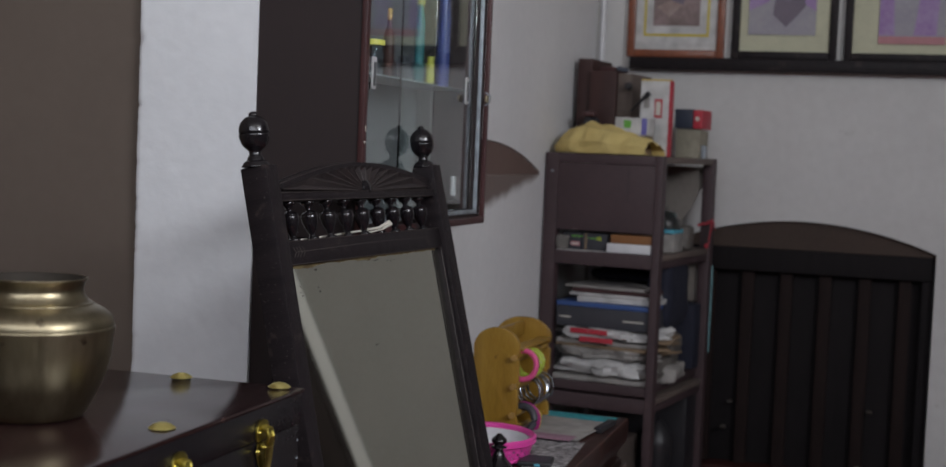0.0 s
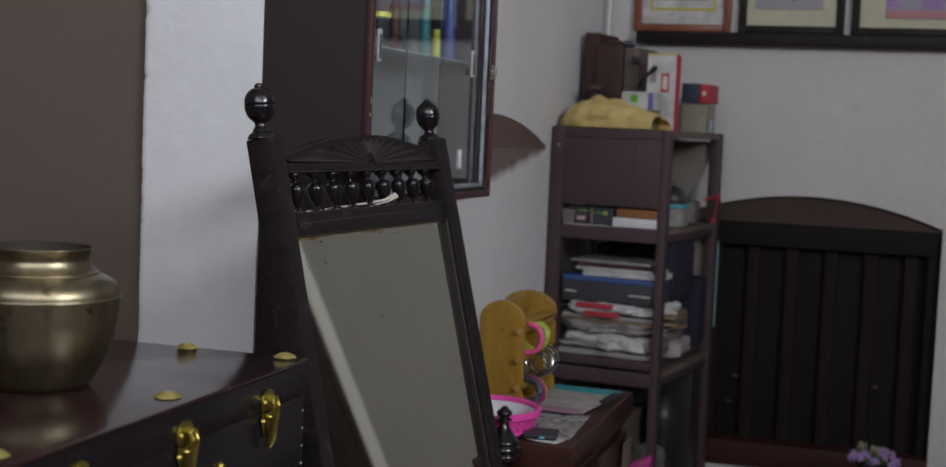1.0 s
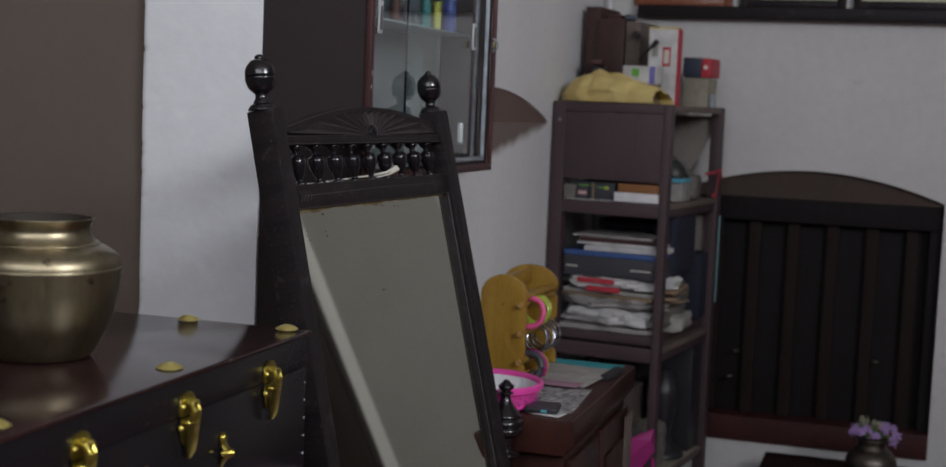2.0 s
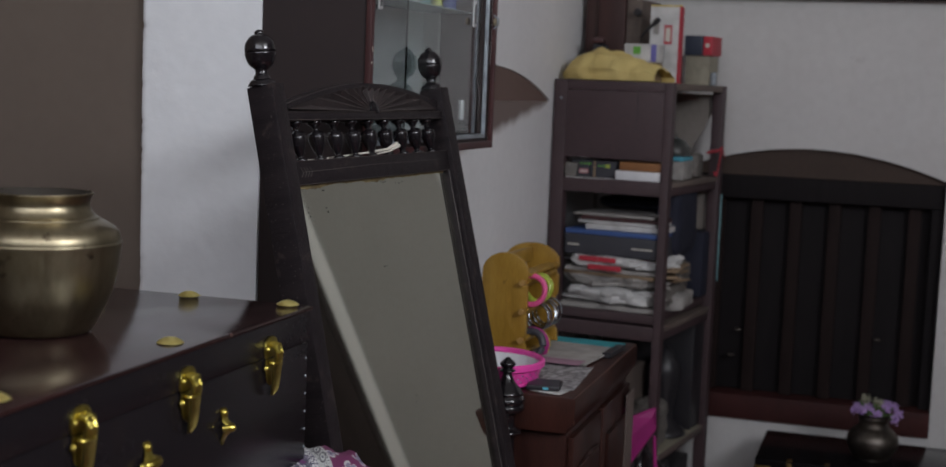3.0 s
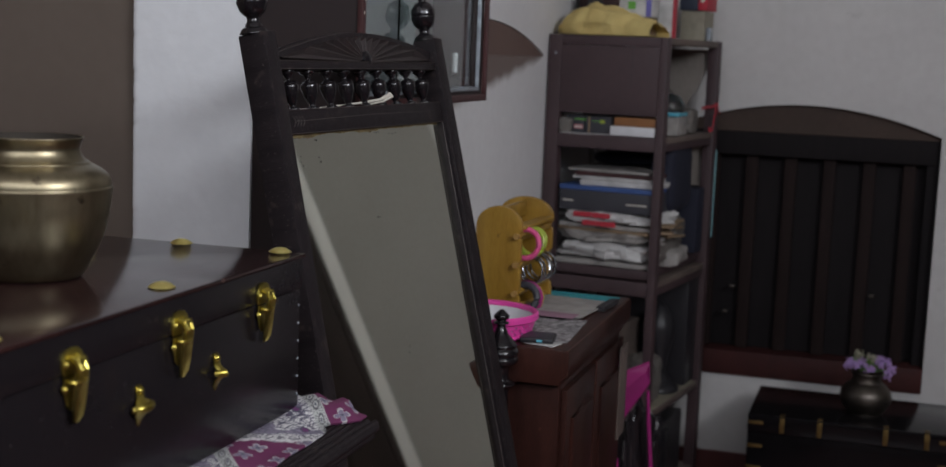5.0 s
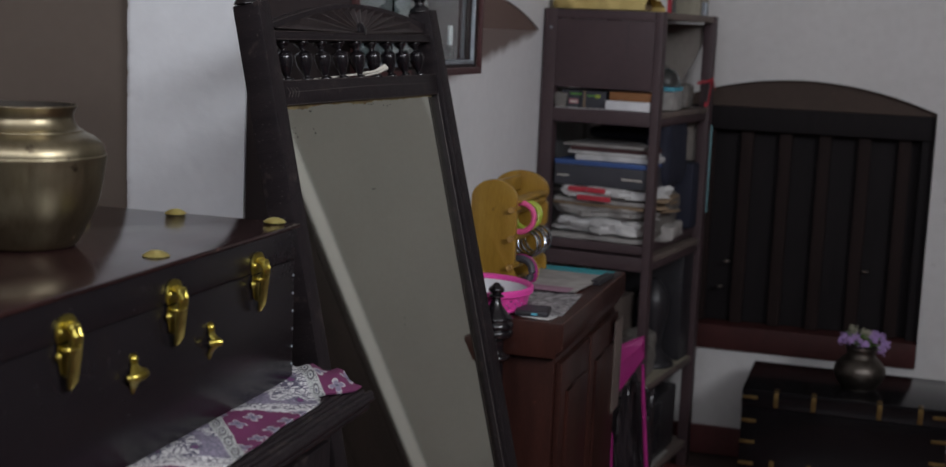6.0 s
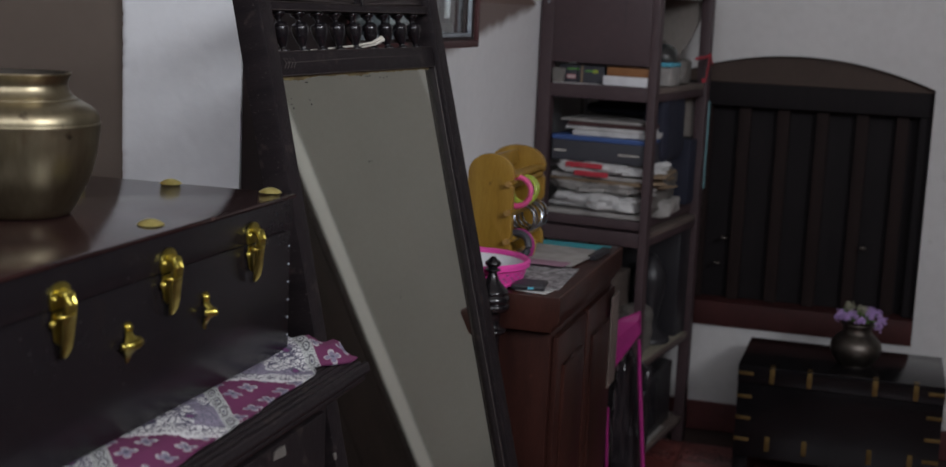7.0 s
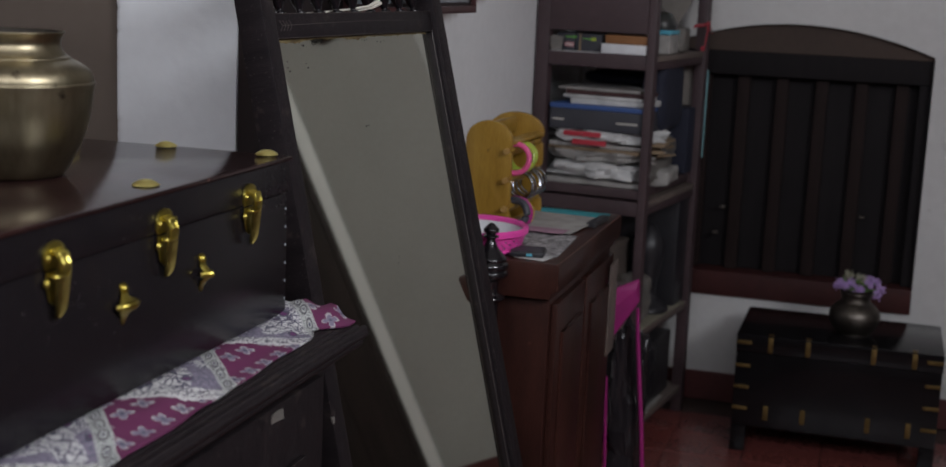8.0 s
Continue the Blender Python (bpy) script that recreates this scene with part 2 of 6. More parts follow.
def cloth_mat():
    """Block-printed cotton: maroon wedges with pale flowers beside a pale lilac ground with dark sprigs."""
    m = bpy.data.materials.new("block_printed_cotton")
    m.use_nodes = True
    n, l = m.node_tree.nodes, m.node_tree.links
    b = n["Principled BSDF"]
    co = n.new("ShaderNodeTexCoord")
    sep = n.new("ShaderNodeSeparateXYZ")
    l.new(co.outputs["Object"], sep.inputs[0])

    def math_node(op, a, c=None):
        q = n.new("ShaderNodeMath")
        q.operation = op
        for i, v in enumerate((a, c)):
            if v is None:
                continue
            if isinstance(v, (int, float)):
                q.inputs[i].default_value = v
            else:
                l.new(v, q.inputs[i])
        return q.outputs[0]

    # one repeat along the cloth, on the slant: lace strip, wine wedge that widens to the edge, pale ground
    px, py = sep.outputs[0], sep.outputs[1]
    wob = n.new("ShaderNodeTexNoise")
    wob.inputs["Scale"].default_value = 9
    l.new(co.outputs["Object"], wob.inputs["Vector"])
    wobble = math_node("MULTIPLY", math_node("ADD", wob.outputs[0], -0.5), 0.10)
    along = math_node("ADD", math_node("MULTIPLY", py, 4.0), math_node("MULTIPLY", px, 5.0))
    saw = math_node("FRACT", math_node("ADD", math_node("ADD", along, wobble), -1.176 + 2))
    scallop = math_node("MULTIPLY", math_node("ABSOLUTE", math_node("SINE", math_node("MULTIPLY", py, 330.0))), 0.024)
    reach = math_node("ADD", math_node("MULTIPLY", math_node("ADD", px, -0.14), 8.4), 0.125)
    scalloped = math_node("SUBTRACT", reach, scallop)
    border = math_node("LESS_THAN", saw, 0.125)
    wedge = math_node("LESS_THAN", saw, scalloped)
    rim = math_node("LESS_THAN", saw, math_node("ADD", reach, 0.035))
    row = math_node("LESS_THAN", saw, math_node("ADD", reach, 0.14))

    def noise_at(scale, detail, vector=None):
        q = n.new("ShaderNodeTexNoise")
        q.inputs["Scale"].default_value, q.inputs["Detail"].default_value = scale, detail
        l.new(vector or co.outputs["Object"], q.inputs["Vector"])
        return q

    def cells(scale, feature, vector):
        q = n.new("ShaderNodeTexVoronoi")
        q.feature = feature
        q.inputs["Scale"].default_value = scale
        l.new(vector, q.inputs["Vector"])
        return q.outputs["Distance"]

    def vec_op(op, a, c):
        q = n.new("ShaderNodeVectorMath")
        q.operation = op
        for i, v in enumerate((a, c)):
            if isinstance(v, tuple):
                q.inputs[i].default_value = v
            else:
                l.new(v, q.inputs[i])
        return q.outputs[0]

    # hand-drawn lines: the place bent by a slow noise
    bend = noise_at(38, 2)
    bent = vec_op("ADD", co.outputs["Object"], vec_op("MULTIPLY", vec_op("SUBTRACT", bend.outputs["Color"], (0.5, 0.5, 0.5)), (0.022, 0.022, 0.0)))
    scroll = cells(88, "DISTANCE_TO_EDGE", bent)
    leaf = cells(150, "DISTANCE_TO_EDGE", bent)
    bloom = cells(33, "F1", bent)
    patch = noise_at(16, 1).outputs[0]
    # four-petalled flowers in rows on the wine ground
    gx = math_node("MULTIPLY", math_node("ADD", px, 0.010), 28.0)
    gy = math_node("ADD", math_node("MULTIPLY", py, 25.0), math_node("MULTIPLY", math_node("FLOOR", gx), 0.5))
    du = math_node("ADD", math_node("FRACT", gx), -0.5)
    dv = math_node("ADD", math_node("FRACT", gy), -0.5)
    rad = math_node("SQRT", math_node("ADD", math_node("MULTIPLY", du, du), math_node("MULTIPLY", dv, dv)))
    turn = math_node("ABSOLUTE", math_node("SINE", math_node("MULTIPLY", math_node("ARCTAN2", du, dv), 2.0)))
    rag = math_node("MULTIPLY", math_node("ADD", bend.outputs[0], -0.5), 0.34)
    petal = math_node("ADD", math_node("ADD", math_node("MULTIPLY", turn, 0.25), 0.13), rag)
    flower = math_node("LESS_THAN", math_node("MULTIPLY", math_node("ADD", rad, rag), 1.12), petal)
    heart = math_node("LESS_THAN", rad, math_node("MULTIPLY", petal, 0.70))
    pip = math_node("LESS_THAN", rad, 0.07)

    def mix(f, a, c):
        q = n.new("ShaderNodeMix")
        q.data_type = "RGBA"
        l.new(f, q.inputs["Factor"])
        for key, v in (("A", a), ("B", c)):
            if isinstance(v, tuple):
                q.inputs[key].default_value = (*v, 1)
            else:
                l.new(v, q.inputs[key])
        return q.outputs["Result"]

    INK, LILAC, WHITE, PLUM = (0.085, 0.080, 0.12), (0.255, 0.225, 0.30), (0.64, 0.63, 0.63), (0.14, 0.038, 0.14)
    ground = mix(math_node("GREATER_THAN", patch, 0.54), WHITE, LILAC)
    pale = mix(math_node("LESS_THAN", scroll, 0.075), ground, mix(math_node("GREATER_THAN", patch, 0.5), INK, (0.16, 0.145, 0.20)))
    pale = mix(math_node("MULTIPLY", math_node("LESS_THAN", leaf, 0.05), math_node("GREATER_THAN", patch, 0.37)), pale, (0.14, 0.13, 0.18))
    pale = mix(math_node("LESS_THAN", bloom, 0.27), pale, mix(math_node("LESS_THAN", bloom, 0.19), INK, PLUM))
    leaves = mix(math_node("LESS_THAN", leaf, 0.10), WHITE, (0.16, 0.15, 0.18))
    pale = mix(row, pale, leaves)
    pale = mix(rim, pale, mix(math_node("LESS_THAN", cells(260, "F1", co.outputs["Object"]), 0.25), WHITE, PLUM))
    wine = mix(flower, (0.135, 0.022, 0.082), mix(heart, (0.43, 0.41, 0.42), mix(pip, (0.20, 0.18, 0.25), INK)))
    # lace strip: a chain of drawn ovals between two pale rims
    ox = math_node("ADD", math_node("FRACT", math_node("MULTIPLY", px, 52.0)), -0.5)
    oy = math_node("MULTIPLY", math_node("ADD", saw, -0.0625), 11.0)
    oval = math_node("SQRT", math_node("ADD", math_node("MULTIPLY", ox, ox), math_node("MULTIPLY", oy, oy)))
    ring = math_node("LESS_THAN", math_node("ABSOLUTE", math_node("ADD", math_node("ADD", oval, rag), -0.34)), 0.075)
    lace = mix(ring, (0.44, 0.455, 0.44), (0.12, 0.115, 0.13))
    lace = mix(math_node("LESS_THAN", oval, 0.12), lace, INK)
    lace = mix(math_node("MULTIPLY", math_node("LESS_THAN", leaf, 0.06), math_node("GREATER_THAN", oval, 0.45)), lace, (0.15, 0.145, 0.16))
    lace = mix(math_node("GREATER_THAN", math_node("ABSOLUTE", math_node("ADD", saw, -0.0625)), 0.052), lace, (0.43, 0.43, 0.42))
    col = mix(border, mix(wedge, pale, wine), lace)
    fade = noise_at(13, 3).outputs[0]
    soil = n.new("ShaderNodeMix")
    soil.data_type, soil.blend_type = "RGBA", "MULTIPLY"
    soil.inputs["Factor"].default_value = 0.18
    l.new(col, soil.inputs["A"])
    l.new(fade, soil.inputs["B"])
    col = soil.outputs["Result"]
    l.new(col, b.inputs["Base Color"])
    b.inputs["Roughness"].default_value = 0.85
    wv = n.new("ShaderNodeTexNoise")
    wv.inputs["Scale"].default_value = 700
    l.new(co.outputs["Object"], wv.inputs["Vector"])
    bp = n.new("ShaderNodeBump")
    bp.inputs["Strength"].default_value, bp.inputs["Distance"].default_value = 0.3, 0.001
    l.new(wv.outputs[0], bp.inputs["Height"])
    l.new(bp.outputs[0], b.inputs["Normal"])
    return m


M_CLOTH = cloth_mat()


def shade_wedge_mat():
    """Limewash with a soft shade painted in brown, thinning out downwards to a ragged edge."""
    m = mat("painted_brown_shade", (0.77, 0.765, 0.77), 0.75, second=(0.70, 0.695, 0.70), scale=2.2, bump=0.25, bump_scale=35)
    n, l = m.node_tree.nodes, m.node_tree.links
    b = n["Principled BSDF"]
    under = b.inputs["Base Color"].links[0].from_socket
    co = n.new("ShaderNodeTexCoord")
    sep = n.new("ShaderNodeSeparateXYZ")
    l.new(co.outputs["Object"], sep.inputs[0])
    edge_noise = n.new("ShaderNodeTexNoise")
    edge_noise.inputs["Scale"].default_value, edge_noise.inputs["Detail"].default_value = 14, 5
    l.new(co.outputs["Object"], edge_noise.inputs["Vector"])
    # height over the line along which the painted shade runs out
    slope = n.new("ShaderNodeMath")
    slope.operation = "MULTIPLY_ADD"
    slope.inputs[1].default_value, slope.inputs[2].default_value = -0.145, 0.145 * 3.95 - 1.5452
    l.new(sep.outputs[1], slope.inputs[0])
    over = n.new("ShaderNodeMath")
    over.operation = "ADD"
    l.new(slope.outputs[0], over.inputs[0])
    l.new(sep.outputs[2], over.inputs[1])
    rag = n.new("ShaderNodeMath")
    rag.operation = "MULTIPLY_ADD"
    rag.inputs[1].default_value = 0.03
    l.new(edge_noise.outputs[0], rag.inputs[0])
    l.new(over.outputs[0], rag.inputs[2])
    thin = n.new("ShaderNodeMapRange")
    thin.interpolation_type = "SMOOTHSTEP"
    thin.inputs[1].default_value, thin.inputs[2].default_value, thin.inputs[4].default_value = 0.0, 0.038, 0.95
    l.new(rag.outputs[0], thin.inputs[0])
    mx = n.new("ShaderNodeMix")
    mx.data_type = "RGBA"
    l.new(thin.outputs[0], mx.inputs["Factor"])
    l.new(under, mx.inputs["A"])
    mx.inputs["B"].default_value = (0.165, 0.118, 0.102, 1)
    l.new(mx.outputs["Result"], b.inputs["Base Color"])
    return m


M_SHADE_WEDGE = shade_wedge_mat()


# ---- building helpers ----
def world_of(ob):
    m = ob.matrix_basis.copy()
    while ob.parent:
        ob = ob.parent
        m = ob.matrix_basis @ m
    return m


def finish(name, bm, material, smooth=False):
    bmesh.ops.recalc_face_normals(bm, faces=bm.faces[:])
    me = bpy.data.meshes.new(name)
    if smooth:
        for f in bm.faces:
            f.smooth = True
        for e in bm.edges:
            if len(e.link_faces) == 2 and e.calc_face_angle(0) > radians(38):
                e.smooth = False
    bm.to_mesh(me)
    bm.free()
    me.materials.append(material)
    return me


def part(name, bm, material, parent, label="", smooth=True, local=False):
    """One mesh object under a thing or a part; the mesh is given in world places unless local."""
    if not local:
        bm.transform(world_of(parent).inverted())
    ob = new(name, finish(name, bm, material, smooth))
    ob.parent = parent
    return tagged(ob, label)


def thing(name, at, label, category, group="", m=None, kind=""):
    ob = new(name)
    ob.empty_display_size = 0.05
    ob.matrix_basis = m if m else pose(*at)
    return tagged(ob, label, category, group, kind)


def solo(name, bm, material, label="", category="", group="", kind="", at=(0, 0, 0), smooth=True):
    bm.transform(pose(*at).inverted())
    ob = new(name, finish(name, bm, material, smooth))
    ob.matrix_basis = pose(*at)
    return tagged(ob, label, category, group, kind)


def box(x0, x1, y0, y1, z0, z1, bevel=0.003, seg=2, m=None):
    bm = bmesh.new()
    bmesh.ops.create_cube(bm, size=1)
    bm.transform(Matrix.Translation(((x0 + x1) / 2, (y0 + y1) / 2, (z0 + z1) / 2)) @ Matrix.Diagonal((abs(x1 - x0), abs(y1 - y0), abs(z1 - z0), 1)))
    if bevel:
        bmesh.ops.bevel(bm, geom=bm.edges[:], offset=min(bevel, 0.45 * min(abs(x1 - x0), abs(y1 - y0), abs(z1 - z0))), segments=seg, profile=0.6, affect="EDGES")
    if m:
        bm.transform(m)
    return bm


def lathe(profile, n=32, m=None):
    """A turned form from rows of (radius, height)."""
    bm = bmesh.new()
    rings = []
    for r, z in profile:
        if r < 1e-5:
            rings.append([bm.verts.new((0, 0, z))])
        else:
            rings.append([bm.verts.new((r * math.cos(2 * math.pi * i / n), r * math.sin(2 * math.pi * i / n), z)) for i in range(n)])
    for a, b in zip(rings, rings[1:]):
        for i in range(n):
            j = (i + 1) % n
            if len(a) == 1 and len(b) == 1:
                continue
            if len(a) == 1:
                bm.faces.new((a[0], b[j], b[i]))
            elif len(b) == 1:
                bm.faces.new((a[i], a[j], b[0]))
            else:
                bm.faces.new((a[i], a[j], b[j], b[i]))
    if m:
        bm.transform(m)
    return bm


def smooth_profile(rows, steps=5):
    """Rows of (radius, height), made round by a Catmull-Rom curve."""
    out = []
    for i in range(len(rows) - 1):
        p0, p1, p2, p3 = rows[max(i - 1, 0)], rows[i], rows[i + 1], rows[min(i + 2, len(rows) - 1)]
        for k in range(steps):
            t = k / steps
            q = []
            for c in (0, 1):
                q.append(0.5 * (2 * p1[c] + (p2[c] - p0[c]) * t + (2 * p0[c] - 5 * p1[c] + 4 * p2[c] - p3[c]) * t * t + (3 * p1[c] - p0[c] - 3 * p2[c] + p3[c]) * t ** 3))
            out.append((max(q[0], 0), q[1]))
    return out + [rows[-1]]


def tube(points, r, n=10, closed=False):
    bm = bmesh.new()
    pts = [Vector(p) for p in points]
    rings = []
    cnt = len(pts)
    ref = Vector((0.13, 0.31, 0.94))
    for i, p in enumerate(pts):
        a = pts[(i - 1) % cnt] if closed or i > 0 else p
        b = pts[(i + 1) % cnt] if closed or i < cnt - 1 else p
        d = (b - a).normalized()
        s = d.cross(ref).normalized()
        u = s.cross(d)
        rr = r[i] if isinstance(r, (list, tuple)) else r
        rings.append([bm.verts.new(p + (s * math.cos(2 * math.pi * k / n) + u * math.sin(2 * math.pi * k / n)) * rr) for k in range(n)])
    pairs = list(zip(rings, rings[1:])) + ([(rings[-1], rings[0])] if closed else [])
    for a, b in pairs:
        for k in range(n):
            bm.faces.new((a[k], a[(k + 1) % n], b[(k + 1) % n], b[k]))
    if not closed:
        bm.faces.new(rings[0])
        bm.faces.new(rings[-1])
    return bm


def prism(outline, depth, m=None, bevel=0.0):
    """A flat outline of (x, y) in the plane z = 0, pulled up by depth."""
    bm = bmesh.new()
    lo = [bm.verts.new((x, y, 0)) for x, y in outline]
    hi = [bm.verts.new((x, y, depth)) for x, y in outline]
    bm.faces.new(lo)
    bm.faces.new(hi)
    k = len(lo)
    for i in range(k):
        bm.faces.new((lo[i], lo[(i + 1) % k], hi[(i + 1) % k], hi[i]))
    if bevel:
        bmesh.ops.recalc_face_normals(bm, faces=bm.faces[:])
        rim = [e for e in bm.edges if e.calc_length() and abs(e.verts[0].co.z - e.verts[1].co.z) < 1e-6]
        bmesh.ops.bevel(bm, geom=rim, offset=bevel, segments=2, profile=0.6, affect="EDGES")
    if m:
        bm.transform(m)
    return bm


def crumple(bm, amount, scale, cuts=0, seed=0.0):
    if cuts:
        bmesh.ops.subdivide_edges(bm, edges=bm.edges[:], cuts=cuts, use_grid_fill=True)
    for v in bm.verts:
        p = v.co * scale + Vector((seed, seed * 1.7, -seed))
        v.co += Vector((noise.noise(p), noise.noise(p + Vector((7, 3, 1))), noise.noise(p + Vector((2, 9, 5))))) * amount
    return bm


def sack(w, d, h, amount, seed, n=9):
    """A slack bag: a rounded cushion with a flat base and folded, uneven sides."""
    bm = bmesh.new()
    bmesh.ops.create_cube(bm, size=2)
    bmesh.ops.subdivide_edges(bm, edges=bm.edges[:], cuts=n, use_grid_fill=True)
    for v in bm.verts:
        x, y, z = v.co
        k = (abs(x) ** 5 + abs(y) ** 5 + abs(z) ** 5) ** 0.2
        m = max(abs(x), abs(y), abs(z))
        q = Vector((x, y, z)) * (m / k)
        p = Vector((q.x * w * 8, q.y * d * 8, q.z * h * 10)) + Vector((seed, seed * 2.1, seed * 0.7))
        fold = noise.noise(p) + 0.6 * abs(noise.noise(p * 2.4)) + 0.35 * noise.noise(p * 5)
        s = 1 + amount * fold
        v.co = Vector((q.x * w / 2 * s, q.y * d / 2 * s, max(0.0, (q.z * (1 + amount * 1.3 * fold * (q.z > -0.6)) + 1) * h / 2)))
    return bm


# ---- the room ----
WX, WY, CEIL = -1.0, 4.70, 3.6   # long wall with the cabinet, end wall with the pictures, ceiling
PX, PY = -1.014, 1.88             # pier beside the cabinet


def structure(name, bm, material, label, category="wall"):
    return solo(name, bm, material, label, category, kind="structure", smooth=False)


structure("floor", box(-2.6, 2.7, -2.5, 5.0, -0.12, -0.006, 0), M_GROUT, "dark red tiled floor with thin joints", "floor")
structure("ceiling", box(-2.6, 2.7, -2.5, 5.0, CEIL, CEIL + 0.12, 0), M_CEIL, "old off-white plastered ceiling of the room", "ceiling")
# end wall, with an arched opening for the window
WIN_X0, WIN_X1, SILL, SPRING, RISE = -0.684, 0.252, 0.41, 1.316, 0.093


def arch_outline(x0, x1, z0, spring, rise, n=24):
    pts = [(x0, z0), (x1, z0)]
    for i in range(n + 1):
        s = i / n
        x = x1 + (x0 - x1) * s
        pts.append((x, spring + rise * (1 - (2 * s - 1) ** 2)))
    return pts


def wall_with_arch(a0, a1, z0, z1, hole, thick):
    """A wall in the local xy plane with one opening; the hole is an outline that begins with its two lower corners."""
    bm = bmesh.new()
    left, right = hole[0][0], hole[1][0]
    top = hole[2:]
    for zz in (0, thick):
        v = lambda x, y: bm.verts.new((x, y, zz))
        bm.faces.new((v(a0, z0), v(left, z0), v(left, z1), v(a0, z1)))
        bm.faces.new((v(right, z0), v(a1, z0), v(a1, z1), v(right, z1)))
        if hole[0][1] > z0:
            bm.faces.new((v(left, z0), v(right, z0), v(right, hole[1][1]), v(left, hole[0][1])))
        for (xa, ya), (xb, yb) in zip(top, top[1:]):
            bm.faces.new((v(xb, yb), v(xa, ya), v(xa, z1), v(xb, z1)))
    for (xa, ya), (xb, yb) in zip(hole, hole[1:] + hole[:1]):
        bm.faces.new([bm.verts.new(p) for p in ((xa, ya, 0), (xb, yb, 0), (xb, yb, thick), (xa, ya, thick))])
    bmesh.ops.remove_doubles(bm, verts=bm.verts[:], dist=1e-5)
    return bm


def upright_x(y):   # local xy -> world xz, thickness towards +y
    return Matrix(((1, 0, 0, 0), (0, 0, 1, y), (0, 1, 0, 0), (0, 0, 0, 1)))


def upright_y(x):   # local xy -> world yz, thickness towards -x
    return Matrix(((0, 0, -1, x), (1, 0, 0, 0), (0, 1, 0, 0), (0, 0, 0, 1)))


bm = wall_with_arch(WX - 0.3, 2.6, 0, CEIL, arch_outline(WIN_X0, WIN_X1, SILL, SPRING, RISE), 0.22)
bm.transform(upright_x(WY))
wall_north = structure("wall_north", bm, M_WALL, "uneven off-white limewashed end wall, dimmed in colour, with a dark window recess")
# dimmer light put into a tan colour, so the mirrored frame looks brighter
structure("wall_north_bay", box(0.49, 1.114, WY - 0.003, WY - 0.0004, 0.0, CEIL - 0.002, 0.001), M_TAN, "tan stretch of the end wall beside a door, dimmed in colour")
# added sheet, coloured dark for the unlit window interior
structure("wall_north_backing", box(WX - 0.3, 2.6, WY + 0.225, WY + 0.30, 0, CEIL, 0), M_DARK, "near-black sheet for the unlit depth of the window")
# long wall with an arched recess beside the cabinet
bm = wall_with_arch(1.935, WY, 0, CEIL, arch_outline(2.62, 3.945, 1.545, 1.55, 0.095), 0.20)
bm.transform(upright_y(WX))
structure("wall_west", bm, M_WEST_LIT, "off-white limewashed long wall, brightened in colour, with a shallow arched recess")
structure("wall_west_recess", prism(arch_outline(2.622, 3.943, 1.5455, 1.5495, 0.0945), 0.15, upright_y(WX - 0.005)), M_BROWN2, "brown painted back of the arched recess")
# shade below the recess, painted as a brown wedge running out in a point
bm = bmesh.new()
net = []
for i in range(41):
    y = 3.95 - (3.95 - 2.66) * i / 40
    low = 1.5452 - 0.145 * (3.95 - y) - 0.02 * min(1, (3.95 - y) * 4)
    net.append([bm.verts.new((WX + 0.0012, y, 1.5452 + (low - 1.5452) * k / 8)) for k in range(9)])
for a, b in zip(net, net[1:]):
    for k in range(8):
        bm.faces.new((a[k], a[k + 1], b[k + 1], b[k]))
darkening = structure("wall_west_shade", bm, M_SHADE_WEDGE, "soft brown shade painted on the wall below the recess")

# pier and the brown recess beside it
line = [(-1.257, PY + 0.10 - 0.02 * k) for k in range(5)] + [(-1.257, PY + 0.010), (-1.2565, PY + 0.005), (-1.255, PY + 0.002), (-1.251, PY)]
line += [(-1.251 + (PX + 1.251) * k / 36, PY) for k in range(1, 37)] + [(PX, PY + 0.4), (-1.257, PY + 0.4)]
level = [0.0, 0.5, 0.9] + [0.9 + 0.006 * k for k in range(1, 300)] + [2.75, CEIL]
bm = bmesh.new()
net = []
for z in level:
    row = []
    for x, y in line:
        dx = dy = 0
        if y < PY + 0.05 and x < PX - 0.001:
            chip = max(0, noise.noise(Vector((1, y * 30, z * 70))) - 0.18) * (1 if x < -1.246 else 0)
            dx = (0.0008 * noise.noise(Vector((3, 0, z * 20))) + 0.005 * chip) * (1 if x < -1.246 else 0)
            if y <= PY + 0.002:      # trowelled face with a few dents and ridges
                dy = 0.0016 * noise.noise(Vector((x * 7, 2, z * 5))) + 0.006 * chip
                pit = noise.noise(Vector((x * 55, 5, z * 40)))
                dy += 0.0022 * max(0, pit - 0.46) + 0.0025 * max(0, noise.noise(Vector((x * 26 + z * 9, 8, z * 24))) - 0.38)
        row.append(bm.verts.new((x + dx, y + dy, z)))
    net.append(row)
for a, b in zip(net, net[1:]):
    for k in range(len(line)):
        j = (k + 1) % len(line)
        bm.faces.new((a[k], a[j], b[j], b[k]))
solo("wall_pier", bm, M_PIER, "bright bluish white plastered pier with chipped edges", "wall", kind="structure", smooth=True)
structure("wall_recess", box(-2.55, -1.259, PY + 0.012, PY + 0.3, 0, CEIL, 0), M_RECESS, "flat dark brown painted wall of a recess")
# unseen wall that closes the room, brown to cut bounced light
structure("wall_west_near", box(-2.6, -2.45, -2.4, PY + 0.1, 0, CEIL, 0), M_UNSEEN, "unseen wall behind the sideboard, dark brown to cut bounced light")
